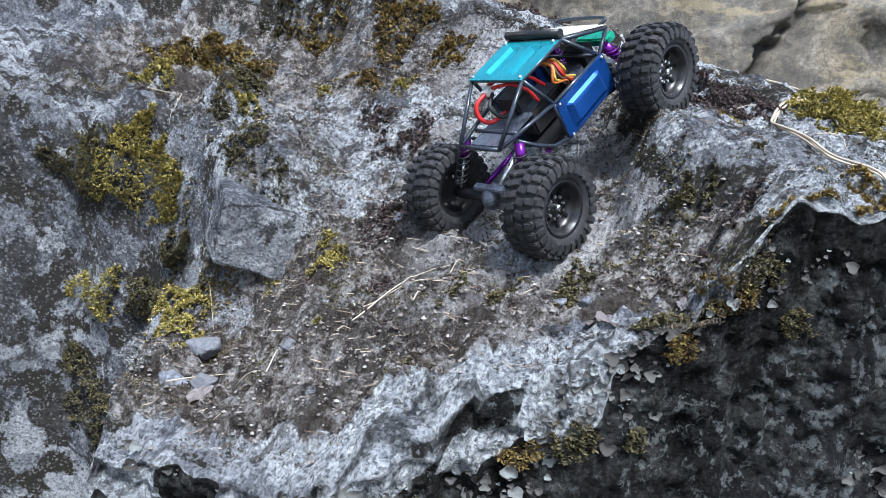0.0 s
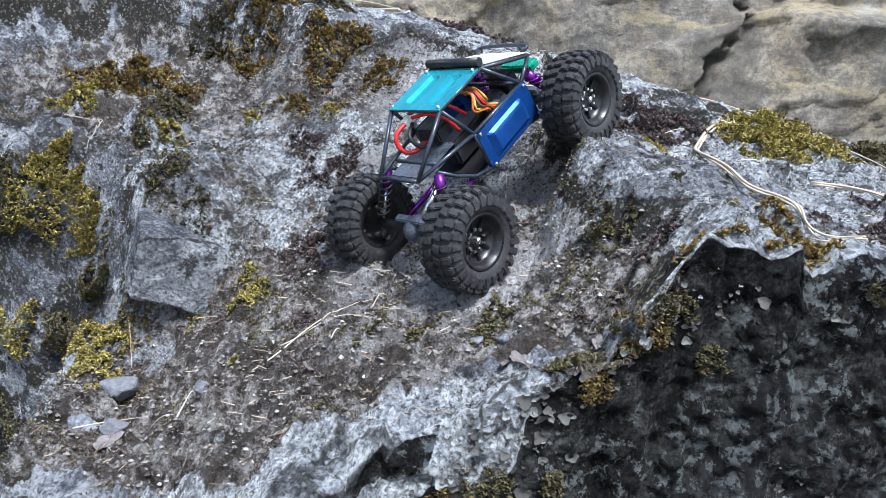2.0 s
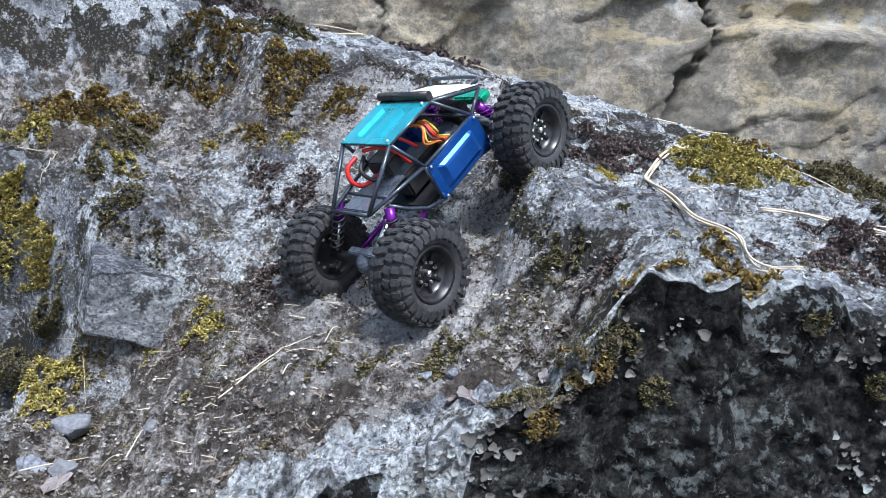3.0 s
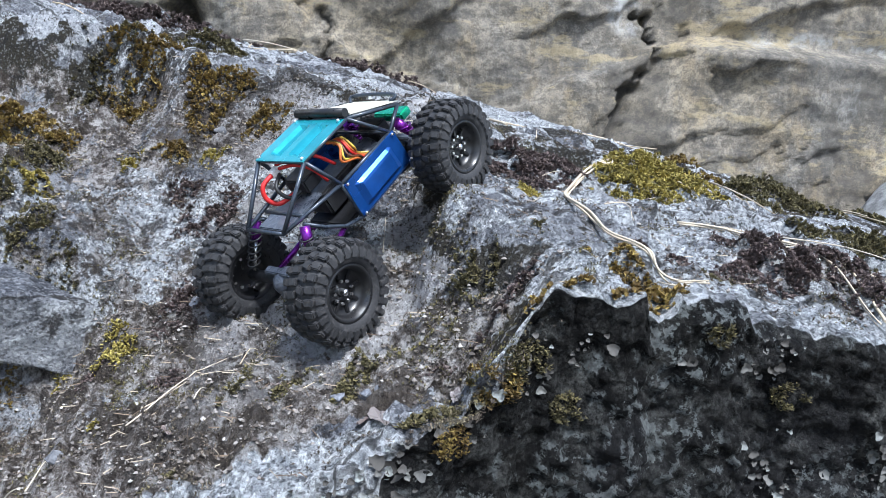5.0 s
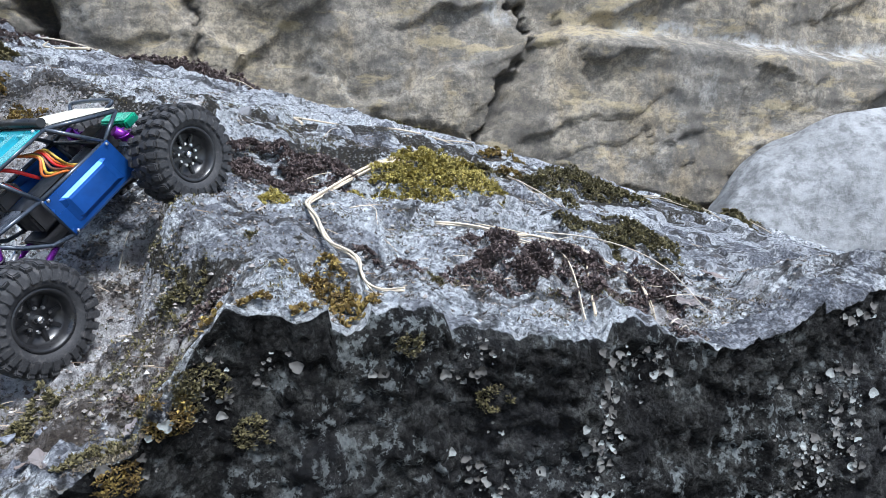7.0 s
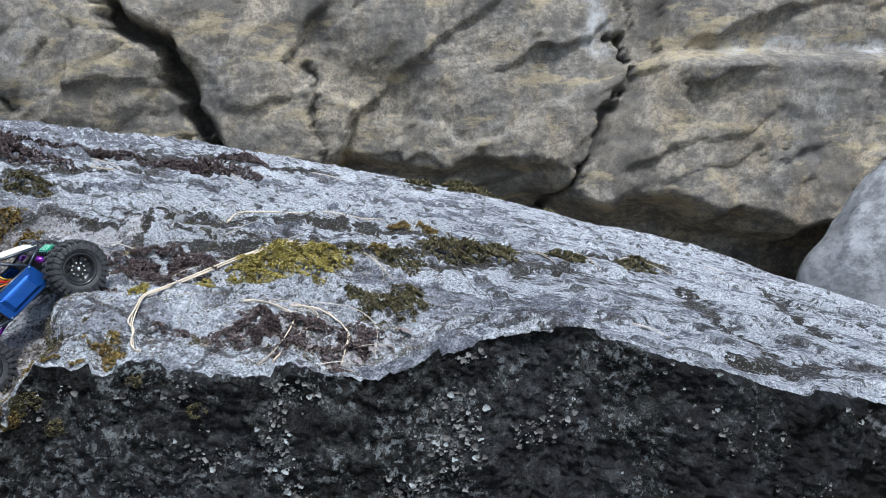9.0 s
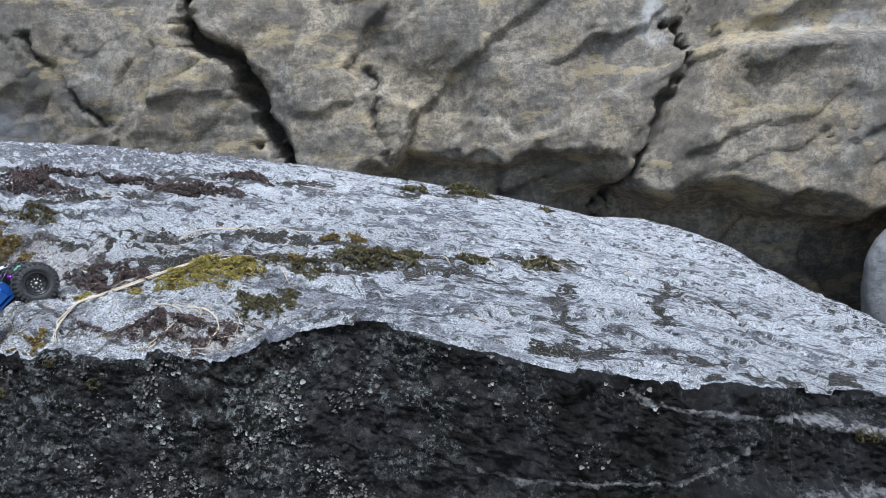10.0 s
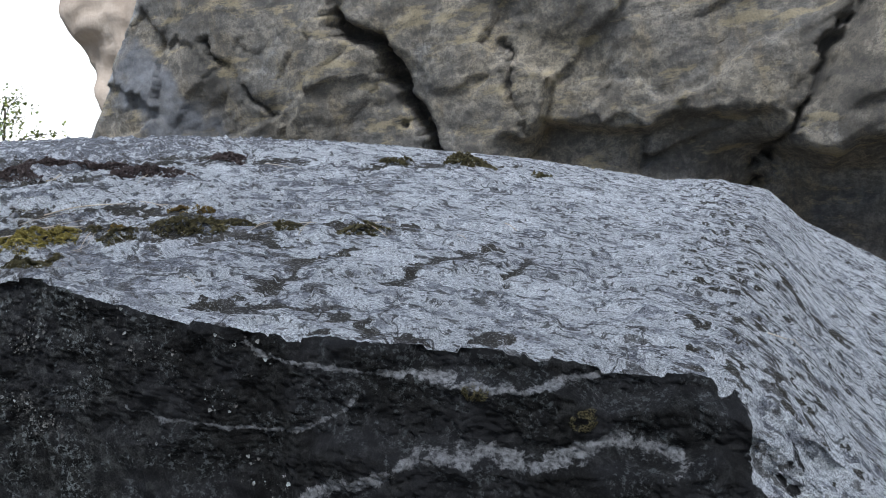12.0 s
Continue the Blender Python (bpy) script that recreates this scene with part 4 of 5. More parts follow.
NEAR_MOSS_PURPLE = [
    (0.286, 0.782, .027), (0.315, 0.761, .021), (0.243, 0.706, .015), (0.361, 0.836, .018), (0.005, 0.715, .024), (-0.007, 0.698, .016),
    (0.008, 0.821, .025), (-0.014, 0.815, .015), (0.473, 0.639, .021), (0.486, 0.620, .021), (0.456, 0.674, .016), (0.481, 0.582, .020),
    (0.236, 0.523, .010), (0.244, 0.530, .010), (0.227, 0.520, .009), (0.197, 0.507, .008), (-0.033, 0.854, .017), (0.352, 0.590, .010),
    (-0.061, 0.669, .013), (0.002, 0.631, .012), (0.384, 0.581, .012),
]
FAR_MOSS_YELLOW = [
    (0.433, 0.802, .031), (0.535, 0.954, .034), (0.496, 0.885, .057), (0.242, 0.853, .012), (0.294, 0.728, .009),
]
FAR_MOSS_BROWN = [
    (0.734, 1.281, .022), (0.678, 1.233, .021), (0.299, 0.525, .008),
]
FAR_MOSS_OLIVE = [
    (0.671, 0.990, .041), (0.766, 1.092, .043), (0.887, 1.201, .039), (0.649, 0.718, .042), (1.038, 1.217, .035), (1.035, 3.000, .121),
    (0.797, 2.630, .067), (1.398, 2.929, .042), (1.220, 1.297, .046), (0.806, 1.140, .061), (-0.072, 1.203, .051), (0.676, 0.776, .020),
    (0.588, 0.746, .011), (0.619, 0.681, .019),
]
FAR_MOSS_PURPLE = [
    (0.299, 0.835, .058), (0.262, 0.790, .038), (0.518, 0.596, .047), (0.589, 0.594, .039), (0.465, 0.594, .040), (-0.337, 1.811, .133),
    (0.143, 1.727, .118), (-0.251, 1.511, .102), (0.174, 2.231, .089), (-0.354, 1.702, .099), (-0.152, 1.832, .084), 
    (0.491, 0.581, .015), (0.472, 0.622, .014), (0.516, 0.549, .013), (0.325, 0.831, .020), (0.579, 0.521, .011),
]


def wall_moss(x, z, rx, rz, kind, seed):
    """A cushion hanging on the steep step beside the gully."""
    rng = np.random.default_rng(seed)
    px, py = x + rng.uniform(-1.2, 1.2, 60000) * rx, rng.uniform(0.70, 0.90, 60000)
    pz = ground_height(px, py)
    u, v = (px - x) / rx, (pz - z) / rz
    a = np.arctan2(v, u)
    d = np.hypot(u, v) / (1 + 0.22 * np.sin(3 * a + seed) + 0.16 * np.sin(5 * a + 2 * seed))
    keep = (d < 1) & (fbm(np.stack([px, py, pz], -1), 42, 2) > -0.16)
    px, py, d = px[keep][:5000], py[keep][:5000], d[keep][:5000]
    lump = 0.5 + np.clip(fbm(np.stack([px, py, 0 * px], -1), 55, 2) + 0.35, 0, 1)
    base = np.stack([px, py - 0.016 * (1 - d ** 2) * lump, surface(px, py) + 0.003], -1)
    v1, q1 = leaf_tufts(base, rng.uniform(0.003, 0.0056, len(px)), rng, 5, 1.4, 0.22)
    mat, label = MOSS[kind]
    return tagged(mesh_object("moss_clump", v1, q1, mat), label, "moss", group="moss on the boulder")


for _k, (_x, _z, _rx, _rz, _kind) in enumerate([(-0.29, 1.025, 0.065, 0.045, "yellow"), (-0.345, 1.02, 0.04, 0.035, "olive"), (-0.33, 0.885, 0.032, 0.028, "yellow"),
                                                (-0.27, 0.885, 0.030, 0.022, "olive"), (-0.335, 0.75, 0.04, 0.05, "olive"), (-0.23, 0.945, 0.018, 0.014, "olive")]):
    wall_moss(_x, _z, _rx, _rz, _kind, 500 + _k)
_seed = 10
for _kind, _spots in (("yellow", NEAR_MOSS_YELLOW + FAR_MOSS_YELLOW), ("brown", NEAR_MOSS_BROWN + FAR_MOSS_BROWN),
                      ("olive", NEAR_MOSS_OLIVE + FAR_MOSS_OLIVE), ("purple", NEAR_MOSS_PURPLE + FAR_MOSS_PURPLE)):
    for _x, _y, _r in _spots:
        _seed += 1
        moss_clump(_x, _y, _r, _kind, _seed)


def straw_material():
    m = Nodes("dry_straw", 0.6)
    m.colour(m.mix(m.info(), m.ramp(m.noise(90, 4, stretch=(1, 1, 1)), (0.3, (0.34, 0.25, 0.15)), (0.7, (0.60, 0.50, 0.36))), (0.50, 0.44, 0.36)))
    return m.mat


STRAW = straw_material()


def straw(plan, radius, lift=0.003, strands=1, seed=0):
    """A dry grass stalk lying on the rock along plan points."""
    rnd = random.Random(seed)
    bm = bmesh.new()
    for s in range(strands):
        off = [(rnd.uniform(-1, 1) * radius * 2.2 * (s > 0), rnd.uniform(-1, 1) * radius * 2.2 * (s > 0)) for _ in plan]
        ctrl = []
        for (x, y), (a, b) in zip(plan, off):
            z = float(surface(np.array([x + a]), np.array([max(y + b, float(brink_line(np.array([x + a]))[0]) + 0.002)]))[0])
            ctrl.append((x + a, y + b, z + lift + radius * (1 + s)))
        pts = curve_points(ctrl, 6) if len(ctrl) > 2 else [Vector(ctrl[0]).lerp(Vector(ctrl[1]), k / 4) + Vector((0, 0, 0.004 * math.sin(k / 4 * 3.14))) for k in range(5)]
        px, py = np.array([p.x for p in pts]), np.array([p.y for p in pts])
        zz = np.maximum(np.array([p.z for p in pts]), surface(px, py) + radius)
        if len(zz) > 8:
            zz = np.maximum(np.convolve(np.pad(zz, 4, "edge"), np.ones(9) / 9, "valid"), surface(px, py))
        pts = [Vector((p.x, p.y, float(z))) for p, z in zip(pts, zz)]
        tube(pts, radius * rnd.uniform(0.7, 1.0), 6, bm, 0.45)
    return tagged(part("dry_grass_stalk", bm, STRAW), "pale dry grass stalk lying across the rock", "grass stalk", group="dry stalks")


STALKS_LOW = [
    (0.0015, 3, [(0.475, 0.973), (0.401, 0.858), (0.343, 0.740), (0.317, 0.668), (0.317, 0.616), (0.324, 0.576), (0.336, 0.543), (0.342, 0.525), (0.350, 0.510), (0.358, 0.497)]),
    (0.0007, 1, [(0.340, 0.525), (0.350, 0.508), (0.355, 0.493)]),
    (0.0010, 1, [(0.475, 0.973), (0.544, 1.035)]),
    (0.0007, 1, [(-0.006, 0.588), (0.012, 0.602), (0.031, 0.614), (0.054, 0.619)]),
    (0.0007, 1, [(-0.012, 0.572), (0.009, 0.597), (0.031, 0.618), (0.063, 0.637)]),
    (0.0007, 1, [(0.059, 0.613), (0.064, 0.628), (0.070, 0.631)]),
    (0.0008, 1, [(-0.291, 0.868), (-0.277, 0.888), (-0.266, 0.904)]),
    (0.0008, 1, [(-0.266, 0.904), (-0.253, 0.854), (-0.251, 0.828)]),
    (0.0008, 1, [(0.600, 0.990), (0.627, 0.946), (0.636, 0.897), (0.632, 0.846)]),
]
STALKS_LOOSE = [
    (0.0007, 1, [(0.466, 0.713), (0.492, 0.680), (0.522, 0.667), (0.541, 0.648)]),
    (0.0007, 1, [(0.479, 0.696), (0.504, 0.664), (0.557, 0.672)]),
    (0.0007, 1, [(0.033, 0.575), (0.038, 0.595)]),
    (0.0007, 1, [(-0.183, 0.754), (-0.173, 0.734), (-0.161, 0.706)]),
    (0.0010, 1, [(0.363, 0.971), (0.397, 1.108)]),
    (0.0007, 1, [(-0.072, 0.556), (-0.071, 0.580), (-0.069, 0.584)]),
    (0.0007, 1, [(-0.158, 0.581), (-0.140, 0.593), (-0.118, 0.610)]),
    (0.0007, 1, [(0.317, 0.790), (0.364, 0.825)]),
    (0.0007, 1, [(0.231, 0.698), (0.224, 0.731), (0.241, 0.757)]),
    (0.0007, 1, [(-0.106, 0.591), (-0.085, 0.580)]),
    (0.0008, 1, [(0.489, 0.834), (0.515, 0.820)]),
]
STALKS_SLAB = [
    (0.0013, 2, [(0.435, 0.702), (0.476, 0.685), (0.508, 0.653), (0.518, 0.610), (0.507, 0.555), (0.487, 0.501)]),
    (0.0013, 2, [(0.505, 0.688), (0.540, 0.678), (0.571, 0.644), (0.586, 0.607), (0.583, 0.576), (0.579, 0.553)]),
    (0.0007, 1, [(0.097, 0.822), (0.114, 0.863), (0.141, 0.888), (0.196, 0.883)]),
    (0.0007, 1, [(0.167, 0.713), (0.170, 0.756)]),
    (0.0007, 1, [(0.593, 0.579), (0.645, 0.581)]),
    (0.0007, 1, [(0.556, 0.502), (0.602, 0.553)]),
    (0.0009, 1, [(0.426, 0.868), (0.453, 0.942), (0.486, 1.076)]),
    (0.0007, 1, [(0.564, 0.502), (0.572, 0.501)]),
    (0.0007, 1, [(0.364, 0.630), (0.377, 0.598)]),
    (0.0007, 1, [(0.352, 0.677), (0.372, 0.680), (0.373, 0.658)]),
]
STALKS_TOP = [
    (0.0012, 1, [(0.502, 0.513), (0.523, 0.568), (0.546, 0.636), (0.517, 0.689), (0.475, 0.707)]),
    (0.0010, 1, [(0.534, 0.701), (0.587, 0.673), (0.622, 0.617), (0.621, 0.544)]),
    (0.0019, 1, [(-0.076, 1.568), (0.050, 1.414)]),
    (0.0013, 1, [(0.603, 0.969), (0.651, 0.874)]),
    (0.0020, 1, [(-0.368, 1.429), (-0.295, 1.361)]),
    (0.0019, 1, [(0.251, 1.630), (0.302, 1.511)]),
    (0.0015, 1, [(0.960, 1.256), (0.984, 1.117)]),
    (0.0016, 1, [(1.076, 1.281), (1.097, 1.167)]),
    (0.0014, 1, [(0.177, 0.930), (0.243, 0.856)]),
    (0.0024, 1, [(0.413, 2.145), (0.534, 2.156)]),
]
STALKS_FAR = [
    (0.0021, 1, [(0.346, 1.073), (0.354, 1.215), (0.479, 1.289), (0.639, 1.239)]),
    (0.0021, 1, [(0.505, 1.282), (0.611, 1.250)]),
    (0.0020, 1, [(0.405, 0.866), (0.457, 0.923), (0.501, 0.994)]),
    (0.0018, 1, [(0.954, 1.242), (0.979, 1.157)]),
    (0.0018, 1, [(1.222, 1.333), (1.301, 1.281)]),
    (0.0015, 1, [(1.029, 0.784), (1.078, 0.746)]),
    (0.0027, 1, [(0.034, 1.396), (-0.052, 1.507), (-0.058, 1.553)]),
    (0.0019, 1, [(1.196, 1.353), (1.263, 1.442)]),
    (0.0018, 1, [(2.236, 1.194), (2.316, 1.304)]),
    (0.0019, 1, [(1.039, 1.187), (1.076, 1.311)]),
    (0.0020, 1, [(1.523, 1.681), (1.585, 1.603)]),
    (0.0018, 1, [(1.452, 1.435), (1.490, 1.390)]),
]
for _k, (_rad, _n, _pts) in enumerate(STALKS_LOW + STALKS_LOOSE + STALKS_SLAB + STALKS_TOP + STALKS_FAR):
    straw(_pts, _rad, 0.003, _n, _k)


# loose stones
def angular_stone(place, size, seed):
    """A broken stone: the hull of a few points, its edges chipped."""
    rng = np.random.default_rng(seed)
    bm = bmesh.new()
    for p in rng.normal(size=(13, 3)):
        bm.verts.new(p / np.linalg.norm(p) * (1.15, 0.85, 0.95) * rng.uniform(0.8, 1.15))
    hull = bmesh.ops.convex_hull(bm, input=bm.verts[:])
    bmesh.ops.delete(bm, geom=[v for v in hull["geom_interior"] if isinstance(v, bmesh.types.BMVert)], context="VERTS")
    bmesh.ops.bevel(bm, geom=bm.edges[:], offset=0.06, segments=1, affect="EDGES")
    bmesh.ops.scale(bm, vec=(size, size, size), verts=bm.verts[:])
    ob = part("stone", bm, STONE.mat)
    ob.location = place
    return tagged(ob, "small angular blue-grey stone resting on the rock", "rock")


STONE = Nodes("loose_stone", 0.85)
STONE.colour(STONE.mix(STONE.info(), STONE.ramp(STONE.noise(220, 6, 0.7), (0.36, (0.05, 0.058, 0.075)), (0.6, (0.25, 0.265, 0.30))), (0.15, 0.15, 0.155)))
STONE.bump(STONE.noise(160, 7, 0.7), 0.9, 0.003)
for _k, (_x, _y, _s) in enumerate([(-0.165, 0.615, .015), (-0.161, 0.672, .017), (-0.128, 0.588, .010), (0.003, 0.631, .004), (0.159, 0.515, .004), (-0.014, 0.945, .007),
                                   (0.15, 0.518, .005), (0.133, 0.515, .005), (1.449, 0.834, .010), (0.273, 1.039, .012), (-0.06, 0.575, .006), (0.01, 0.70, .006)]):
    _z = float(surface(np.array([_x]), np.array([_y]))[0])
    angular_stone((_x, _y, _z + _s * 0.30), _s, 20 + _k)


def jutting_block():
    """A squared block of rock with broken edges."""
    bm = bmesh.new()
    bmesh.ops.create_cube(bm, size=1)
    for v in bm.verts:
        v.co += Vector((0.10 * v.co.z, 0.22 * v.co.x * v.co.z, -0.30 * v.co.x))
    bmesh.ops.bevel(bm, geom=bm.edges[:], offset=0.05, segments=1, affect="EDGES")
    bmesh.ops.subdivide_edges(bm, edges=bm.edges[:], cuts=9, use_grid_fill=True)
    bmesh.ops.triangulate(bm, faces=bm.faces[:])
    co = np.array([v.co[:] for v in bm.verts])
    n = 0.10 * fbm(co + 4, 1.6, 4, 0.55) + 0.05 * fbm(co, 7, 3)
    for v, p in zip(bm.verts, co * (1 + n)[:, None]):
        v.co = Vector(p * np.array((0.078, 0.070, 0.070)))
    me = bpy.data.meshes.new("jutting_block")
    bm.to_mesh(me)
    bm.free()
    me.materials.append(BOULDER)
    ob = new("jutting_block", me)
    ob.matrix_world = pose(-0.138, 0.757, 0.990, 8, 4, 24)
    return tagged(ob, "angular grey block of rock jutting from the slope", "rock")


jutting_block()


# dead leaves
LEAF = Nodes("dead_leaf", 0.8)
LEAF.colour(LEAF.mix(LEAF.info(), LEAF.ramp(LEAF.noise(150, 5), (0.3, (0.14, 0.10, 0.085)), (0.7, (0.33, 0.27, 0.25))), (0.36, 0.32, 0.31)))


def dead_leaf(x, y, size, seed):
    rnd = random.Random(seed)
    z = float(surface(np.array([x]), np.array([y]))[0]) + 0.003
    bm = bmesh.new()
    ring = []
    for k in range(18):
        a = 2 * math.pi * k / 18
        r = size * (0.7 + 0.3 * math.cos(a) ** 2 + rnd.uniform(-0.14, 0.14))
        ring.append(bm.verts.new((r * math.cos(a), 0.6 * r * math.sin(a), 0.25 * size * rnd.uniform(-0.2, 1.0))))
    mid = bm.verts.new((0, 0, 0))
    for k in range(18):
        bm.faces.new((ring[k], ring[(k + 1) % 18], mid))
    bmesh.ops.solidify(bm, geom=bm.faces[:], thickness=0.0005)
    ob = part("dead_leaf", bm, LEAF.mat)
    ob.matrix_world = pose(x, y, z, rnd.uniform(-15, 25), rnd.uniform(-15, 15), rnd.uniform(0, 360))
    return tagged(ob, "curled brown dead leaf lying on the soil", "leaf", group="dead leaves")


for _k, (_x, _y, _s) in enumerate([(0.158, 0.480, .011), (0.150, 0.487, .009), (0.203, 0.485, .008), (-0.128, 0.575, .012), (0.62, 0.575, .010), (0.58, 0.60, .009), (0.66, 0.60, .012), (0.64, 0.585, .009), (0.54, 0.565, .008), (0.02, 0.55, .006), (0.09, 0.57, .005), (0.60, 0.565, .009)]):
    dead_leaf(_x, _y, _s, _k)


# ---- soil crumbs, chips and twig bits: too many to count ----
def litter():
    rng = np.random.default_rng(3)
    x, y = rng.uniform(-0.25, 0.75, 130000), rng.uniform(0.43, 1.10, 130000)
    s = soil_cover(x, y, y - brink_line(x)) + 0.35 * np.exp(-((x - 0.3) / 0.2) ** 2 - ((y - 0.8) / 0.2) ** 2)
    clump = fbm(np.stack([x, y, 0 * x], -1), 24, 2)
    keep = rng.uniform(0, 1, len(x)) < np.clip(s + 0.9 * clump, 0.03, 1) * 0.75
    keep &= y > brink_line(x) + 0.004
    x, y = x[keep], y[keep]
    n = len(x)
    z = surface(x, y)
    size = 0.0005 + 0.0021 * rng.random(n) ** 6
    oct_v = np.array([(1, 0, 0), (-1, 0, 0), (0, 1, 0), (0, -1, 0), (0, 0, 1), (0, 0, -1)], float)
    oct_f = np.array([(0, 2, 4), (2, 1, 4), (1, 3, 4), (3, 0, 4), (2, 0, 5), (1, 2, 5), (3, 1, 5), (0, 3, 5)])
    v = oct_v[None] * rng.uniform(0.5, 1.3, (n, 6, 1)) * size[:, None, None]
    th = rng.uniform(0, 2 * np.pi, n)
    v = np.stack([v[..., 0] * np.cos(th)[:, None] - v[..., 1] * np.sin(th)[:, None], v[..., 0] * np.sin(th)[:, None] + v[..., 1] * np.cos(th)[:, None], v[..., 2] * 0.8], -1)
    v = v + np.stack([x, y, z + size * 0.4], -1)[:, None, :]
    f = (oct_f[None] + 6 * np.arange(n)[:, None, None]).reshape(-1, 3)
    m = Nodes("soil_crumbs", 0.95)
    m.colour(m.ramp(m.island(), (0.0, (0.04, 0.031, 0.026)), (0.55, (0.15, 0.13, 0.115)), (0.95, (0.27, 0.245, 0.225)), (1.0, (0.46, 0.44, 0.41))))
    tagged(mesh_object("soil_crumbs", v.reshape(-1, 3), f, m.mat), "brown soil crumbs and grit in the gully", "soil", kind="stuff")
    # twig bits
    pick = rng.random(n) < 0.035
    bx, by, bz = x[pick], y[pick], z[pick]
    k = len(bx)
    L, a = rng.uniform(0.003, 0.014, k), rng.uniform(0, 2 * np.pi, k)
    d = np.stack([np.cos(a) * L, np.sin(a) * L, rng.uniform(-0.05, 0.25, k) * L], -1)
    o = np.stack([bx, by, bz + 0.001], -1)
    sd = np.stack([-np.sin(a), np.cos(a), 0 * a], -1) * rng.uniform(0.0002, 0.0004, k)[:, None]
    up = np.array((0, 0, 0.0005))
    v = np.stack([o + sd, o - sd, o + up, o + d + sd * 0.6, o + d - sd * 0.6, o + d + up], 1).reshape(-1, 3)
    tri = np.array([(0, 1, 4), (0, 4, 3), (1, 2, 5), (1, 5, 4), (2, 0, 3), (2, 3, 5)])
    f = (tri[None] + 6 * np.arange(k)[:, None, None]).reshape(-1, 3)
    m = Nodes("twig_bits", 0.9)
    m.colour(m.ramp(m.island(), (0.0, (0.06, 0.04, 0.03)), (0.5, (0.22, 0.16, 0.11)), (0.9, (0.48, 0.40, 0.30))))
    tagged(mesh_object("twig_bits", v, f, m.mat), "dry twig and needle bits strewn over the soil", "litter", kind="stuff")


litter()


def matted_moss():
    """Dry dark moss threads caught in the gully and in hollows of the rock."""
    rng = np.random.default_rng(8)
    n = 260000
    x, y = rng.uniform(-0.5, 0.75, n), rng.uniform(0.43, 1.25, n)
    r = y - brink_line(x)
    s = soil_cover(x, y, r)
    dens = smooth(fbm(np.stack([x, y, 0 * x + 7], -1), 16, 4, 0.6), 0.0, 0.30) * (0.30 + 0.70 * s) * smooth(r, 0.003, 0.02) + 0.10 * s
    step_side = np.exp(-((x - 0.203) / 0.022) ** 2) * smooth(-y, -0.84, -0.70) * 0.75
    keep = rng.random(n) < np.maximum(dens, step_side)
    x, y = x[keep], y[keep]
    base = np.stack([x, y, surface(x, y)], -1)
    v, q = leaf_tufts(base, rng.uniform(0.0013, 0.0036, len(x)), rng, 4, 1.35, 0.16)
    m = Nodes("dry_moss", 0.95)
    m.colour(m.mix(m.step(m.noise(9, 3), 0.42, 0.6), m.ramp(m.island(), (0.0, (0.020, 0.016, 0.012)), (0.6, (0.075, 0.058, 0.045)), (1.0, (0.19, 0.155, 0.12))),
                   m.ramp(m.island(), (0.0, (0.022, 0.020, 0.010)), (0.6, (0.085, 0.072, 0.028)), (1.0, (0.20, 0.17, 0.06)))))
    tagged(mesh_object("matted_moss", v, q, m.mat), "dark dry moss threads matted over soil and rock", "moss", kind="stuff")


matted_moss()


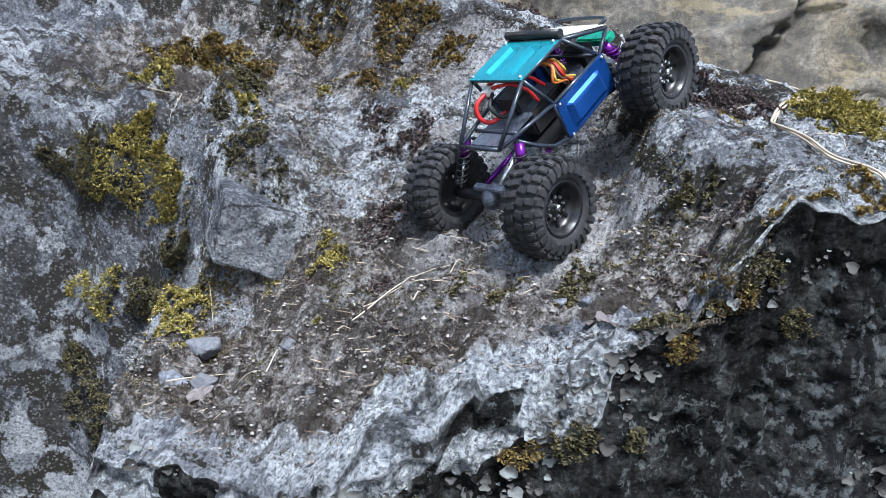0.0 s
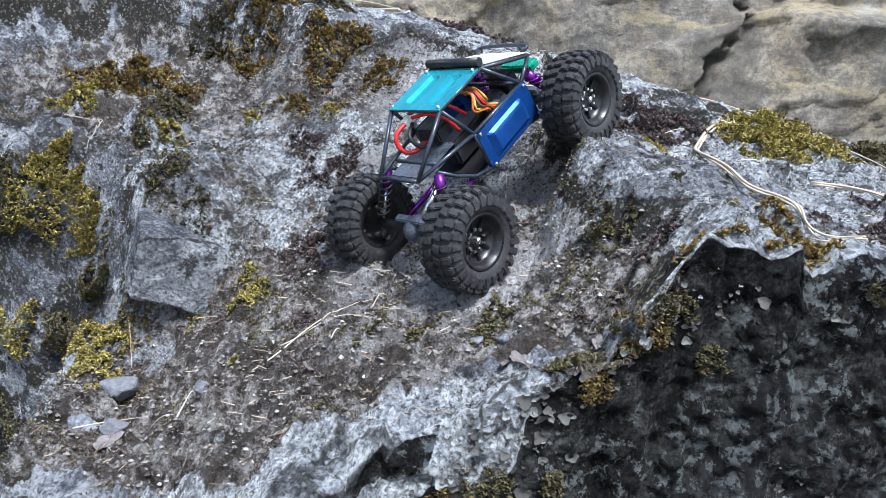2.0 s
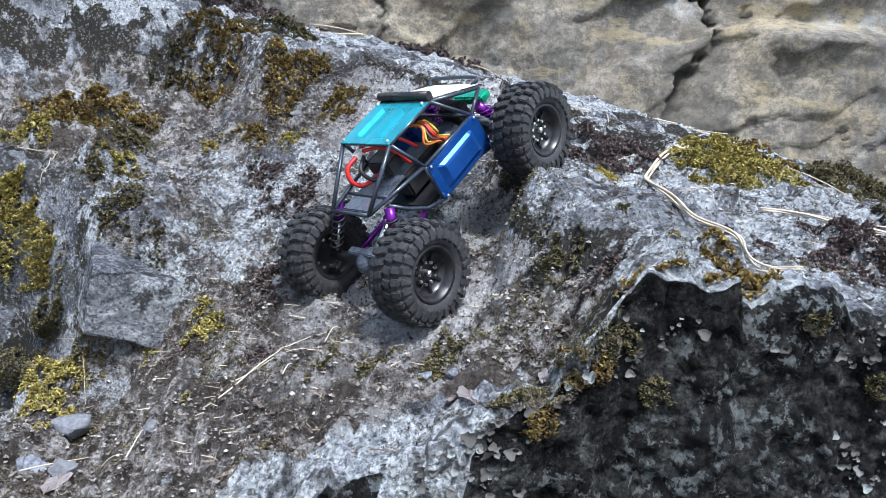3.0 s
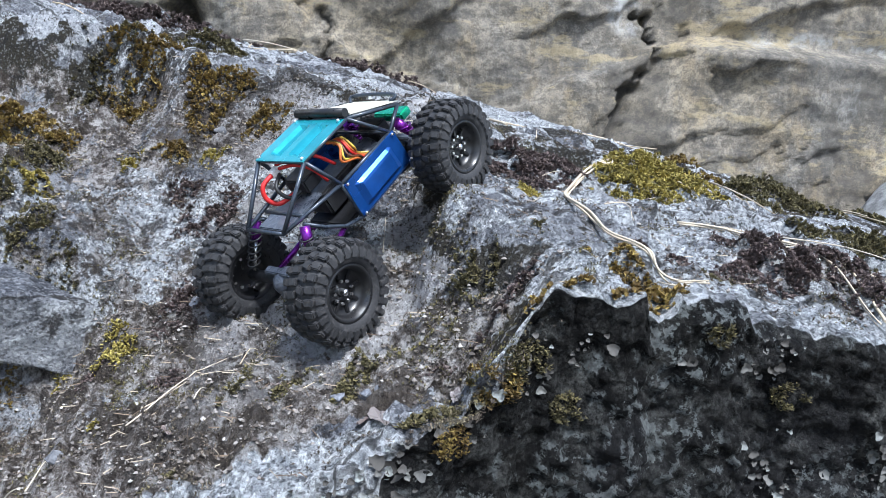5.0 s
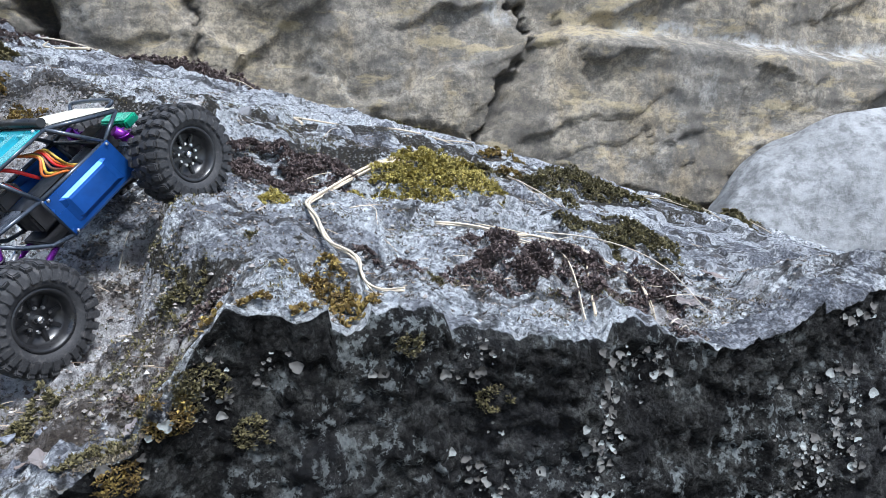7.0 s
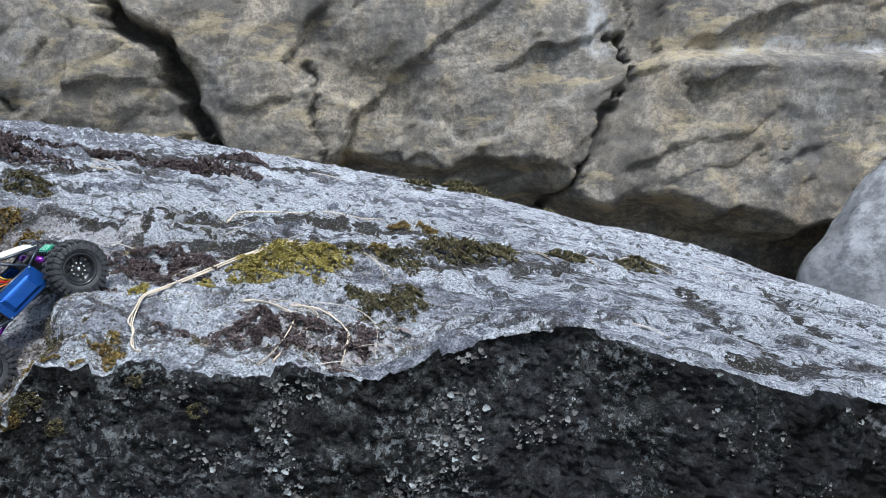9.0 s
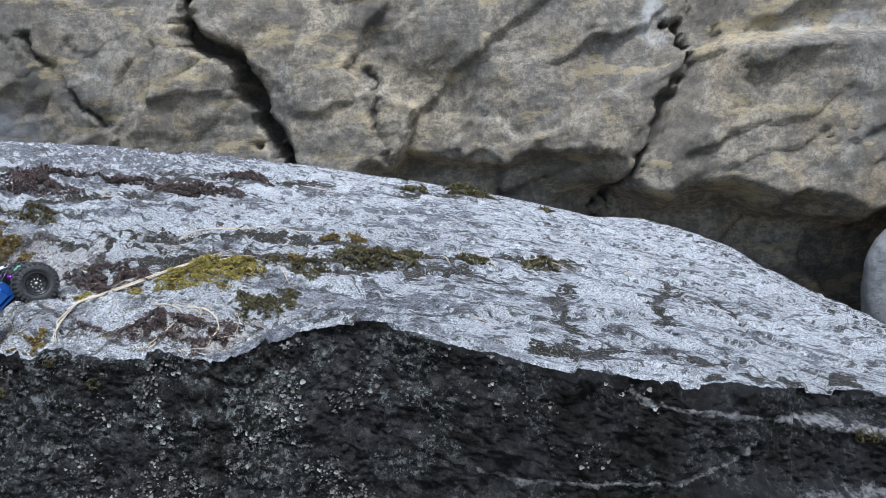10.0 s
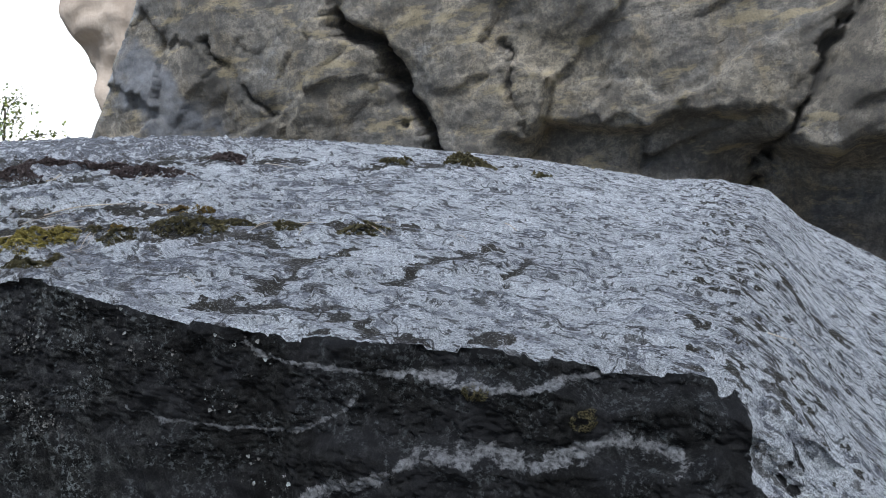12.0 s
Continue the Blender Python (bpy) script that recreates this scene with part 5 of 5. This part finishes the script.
# ---- leafy lichen on the dark face ----
def leafy_lichen():
    rng = np.random.default_rng(11)
    n = 20000
    x, dz = rng.uniform(-0.16, 1.35, n), 0.008 + 0.33 * rng.random(n)
    b = brink_line(x)
    z = ground_height(x, b) - dz
    dens = smooth(fbm(np.stack([x, 0 * x, z], -1), 9, 3), -0.02, 0.28) * np.where(x < 0.85, 1, 0.25) * (0.35 + 0.65 * np.exp(-((x - 0.68) / 0.22) ** 2) + 0.5 * np.exp(-((x - 0.18) / 0.15) ** 2))
    keep = rng.random(n) < dens
    x, z = x[keep], z[keep]
    n = len(x)
    y = face_y(x, z)
    size = (0.0012 + 0.0042 * rng.random(n) ** 3.0) * np.where(x < 0.3, 1.2, 1.0)
    seg = 14
    a = np.linspace(0, 2 * np.pi, seg, endpoint=False)[None] + rng.uniform(0, 6, n)[:, None]
    lobes = 0.85 + 0.16 * np.sin(3 * a + rng.uniform(0, 6, n)[:, None]) + rng.uniform(-0.14, 0.14, (n, seg))
    rings = []
    for reach, lift in ((0.55, 0.04), (1.0, 0.30)):
        rr = size[:, None] * lobes * reach
        curl = size[:, None] * rng.uniform(0.2, 1.0, (n, seg)) * lift
        rings.append(np.stack([x[:, None] + rr * np.cos(a), y[:, None] - 0.0008 - curl, z[:, None] + rr * np.sin(a) * 0.85], -1))
    v = np.concatenate([np.stack([x, y, z], -1)[:, None, :]] + rings, 1)
    # lean each flake with its lower rim away from the rock
    v[..., 1] -= (z[:, None] - v[..., 2]) * rng.uniform(-0.1, 0.5, n)[:, None]
    tri = np.array([(0, 1 + k, 1 + (k + 1) % seg) for k in range(seg)]
                   + [t for k in range(seg) for t in ((1 + k, 1 + seg + k, 1 + (k + 1) % seg), (1 + (k + 1) % seg, 1 + seg + k, 1 + seg + (k + 1) % seg))])
    f = (tri[None] + (2 * seg + 1) * np.arange(n)[:, None, None]).reshape(-1, 3)
    m = Nodes("leafy_lichen", 0.85)
    m.colour(m.mix(m.step(m.noise(500, 4), 0.35, 0.7, 0.0, 0.45), m.ramp(m.island(), (0.0, (0.030, 0.027, 0.024)), (0.45, (0.085, 0.080, 0.073)), (0.8, (0.15, 0.152, 0.143)), (1.0, (0.26, 0.285, 0.275))), (0.07, 0.065, 0.06)))
    tagged(mesh_object("leafy_lichen", v.reshape(-1, 3), f, m.mat), "curled grey leafy lichen flakes on the dark face", "lichen", kind="stuff")


leafy_lichen()


# moss tufts hanging on the dark face
def face_moss(x, depth, r, kind, seed):
    rng = np.random.default_rng(seed)
    n = int(min(1500, 2.4 * r * r / 0.0012 ** 2))
    a, d = rng.uniform(0, 2 * np.pi, n), np.sqrt(rng.random(n)) * r * 1.2
    px = x + d * np.cos(a)
    z0 = float(ground_height(np.array([x]), brink_line(np.array([x])))[0]) - depth
    pz = z0 + d * np.sin(a) * 0.8
    keep = fbm(np.stack([px, 0 * px, pz], -1), 60, 2) > -0.15
    px, pz = px[keep], pz[keep]
    base = np.stack([px, face_y(px, pz) - 0.002, pz], -1)
    v, q = leaf_tufts(base, np.full(len(px), 0.0032) * rng.uniform(0.6, 1.3, len(px)), rng, 5, 1.4, 0.2)
    v[:, 1] -= 0.6 * np.abs(v[:, 1] - np.repeat(base[:, 1], 20))
    mat, label = MOSS[kind]
    return tagged(mesh_object("moss_tuft", v, q, mat), "small tuft of moss clinging to the dark rock face", "moss", group="moss on the face")


for _k, (_x, _d, _r, _kind) in enumerate([(0.199, 0.030, .010, "brown"), (0.184, 0.080, .011, "olive"), (0.222, 0.020, .014, "brown"), (0.24, 0.030, .014, "olive"), (0.14, 0.055, .014, "olive"), (0.11, 0.05, .012, "brown"),
                                          (0.36, 0.012, .008, "olive"), (0.08, 0.10, .012, "olive"), (0.05, 0.06, .010, "olive"), (0.27, 0.07, .010, "olive"), (0.42, 0.05, .010, "olive"), (1.72, 0.06, .02, "olive"), (1.90, 0.08, .02, "olive")]):
    face_moss(_x, _d, _r, _kind, 300 + _k)


# ---- a leafy twig against the sky, beside the cliff ----
def shrub():
    rng = np.random.default_rng(5)
    root = new("shrub")
    root.location = (-9.9, 9.6, 0.6)
    bark = plain("bark", (0.10, 0.08, 0.06), 0.9, 0.0, 40)
    bm = bmesh.new()
    tips = []
    tube([(0, 0, -1.0), (0.05, 0, 0.4), (0.25, 0, 1.2), (0.5, 0, 1.9)], 0.035, 7, bm, 0.4)
    for k in range(16):
        z = 0.4 + 1.5 * k / 16
        a = Vector((0.25 * z / 1.2, 0, z))
        e = a + Vector((rng.uniform(-0.7, 1.15), rng.uniform(-0.5, 0.5), rng.uniform(0.1, 0.5)))
        tube([a, a.lerp(e, 0.5) + Vector((0, 0, 0.08)), e], 0.012, 5, bm, 0.4)
        tips += [a.lerp(e, t) for t in (0.5, 0.7, 0.85, 1.0)]
    part("trunk", bm, bark, root, "thin grey-brown twiggy stem")
    base = np.array([tuple(t) for t in tips for _ in range(9)]) + rng.normal(0, 0.10, (len(tips) * 9, 3))
    v, q = leaf_tufts(base, rng.uniform(0.05, 0.10, len(base)), rng, 2, 2.4, 0.35)
    m = Nodes("spring_leaf", 0.6)
    m.colour(m.ramp(m.island(), (0.0, (0.07, 0.10, 0.02)), (0.6, (0.20, 0.24, 0.05)), (1.0, (0.34, 0.34, 0.10))))
    leaves = mesh_object("leaves", v, q, m.mat)
    leaves.parent = root
    tagged(leaves, "small yellow-green spring leaves")
    return tagged(root, "thin shrub with sparse yellow-green leaves beside the cliff", "shrub")


shrub()
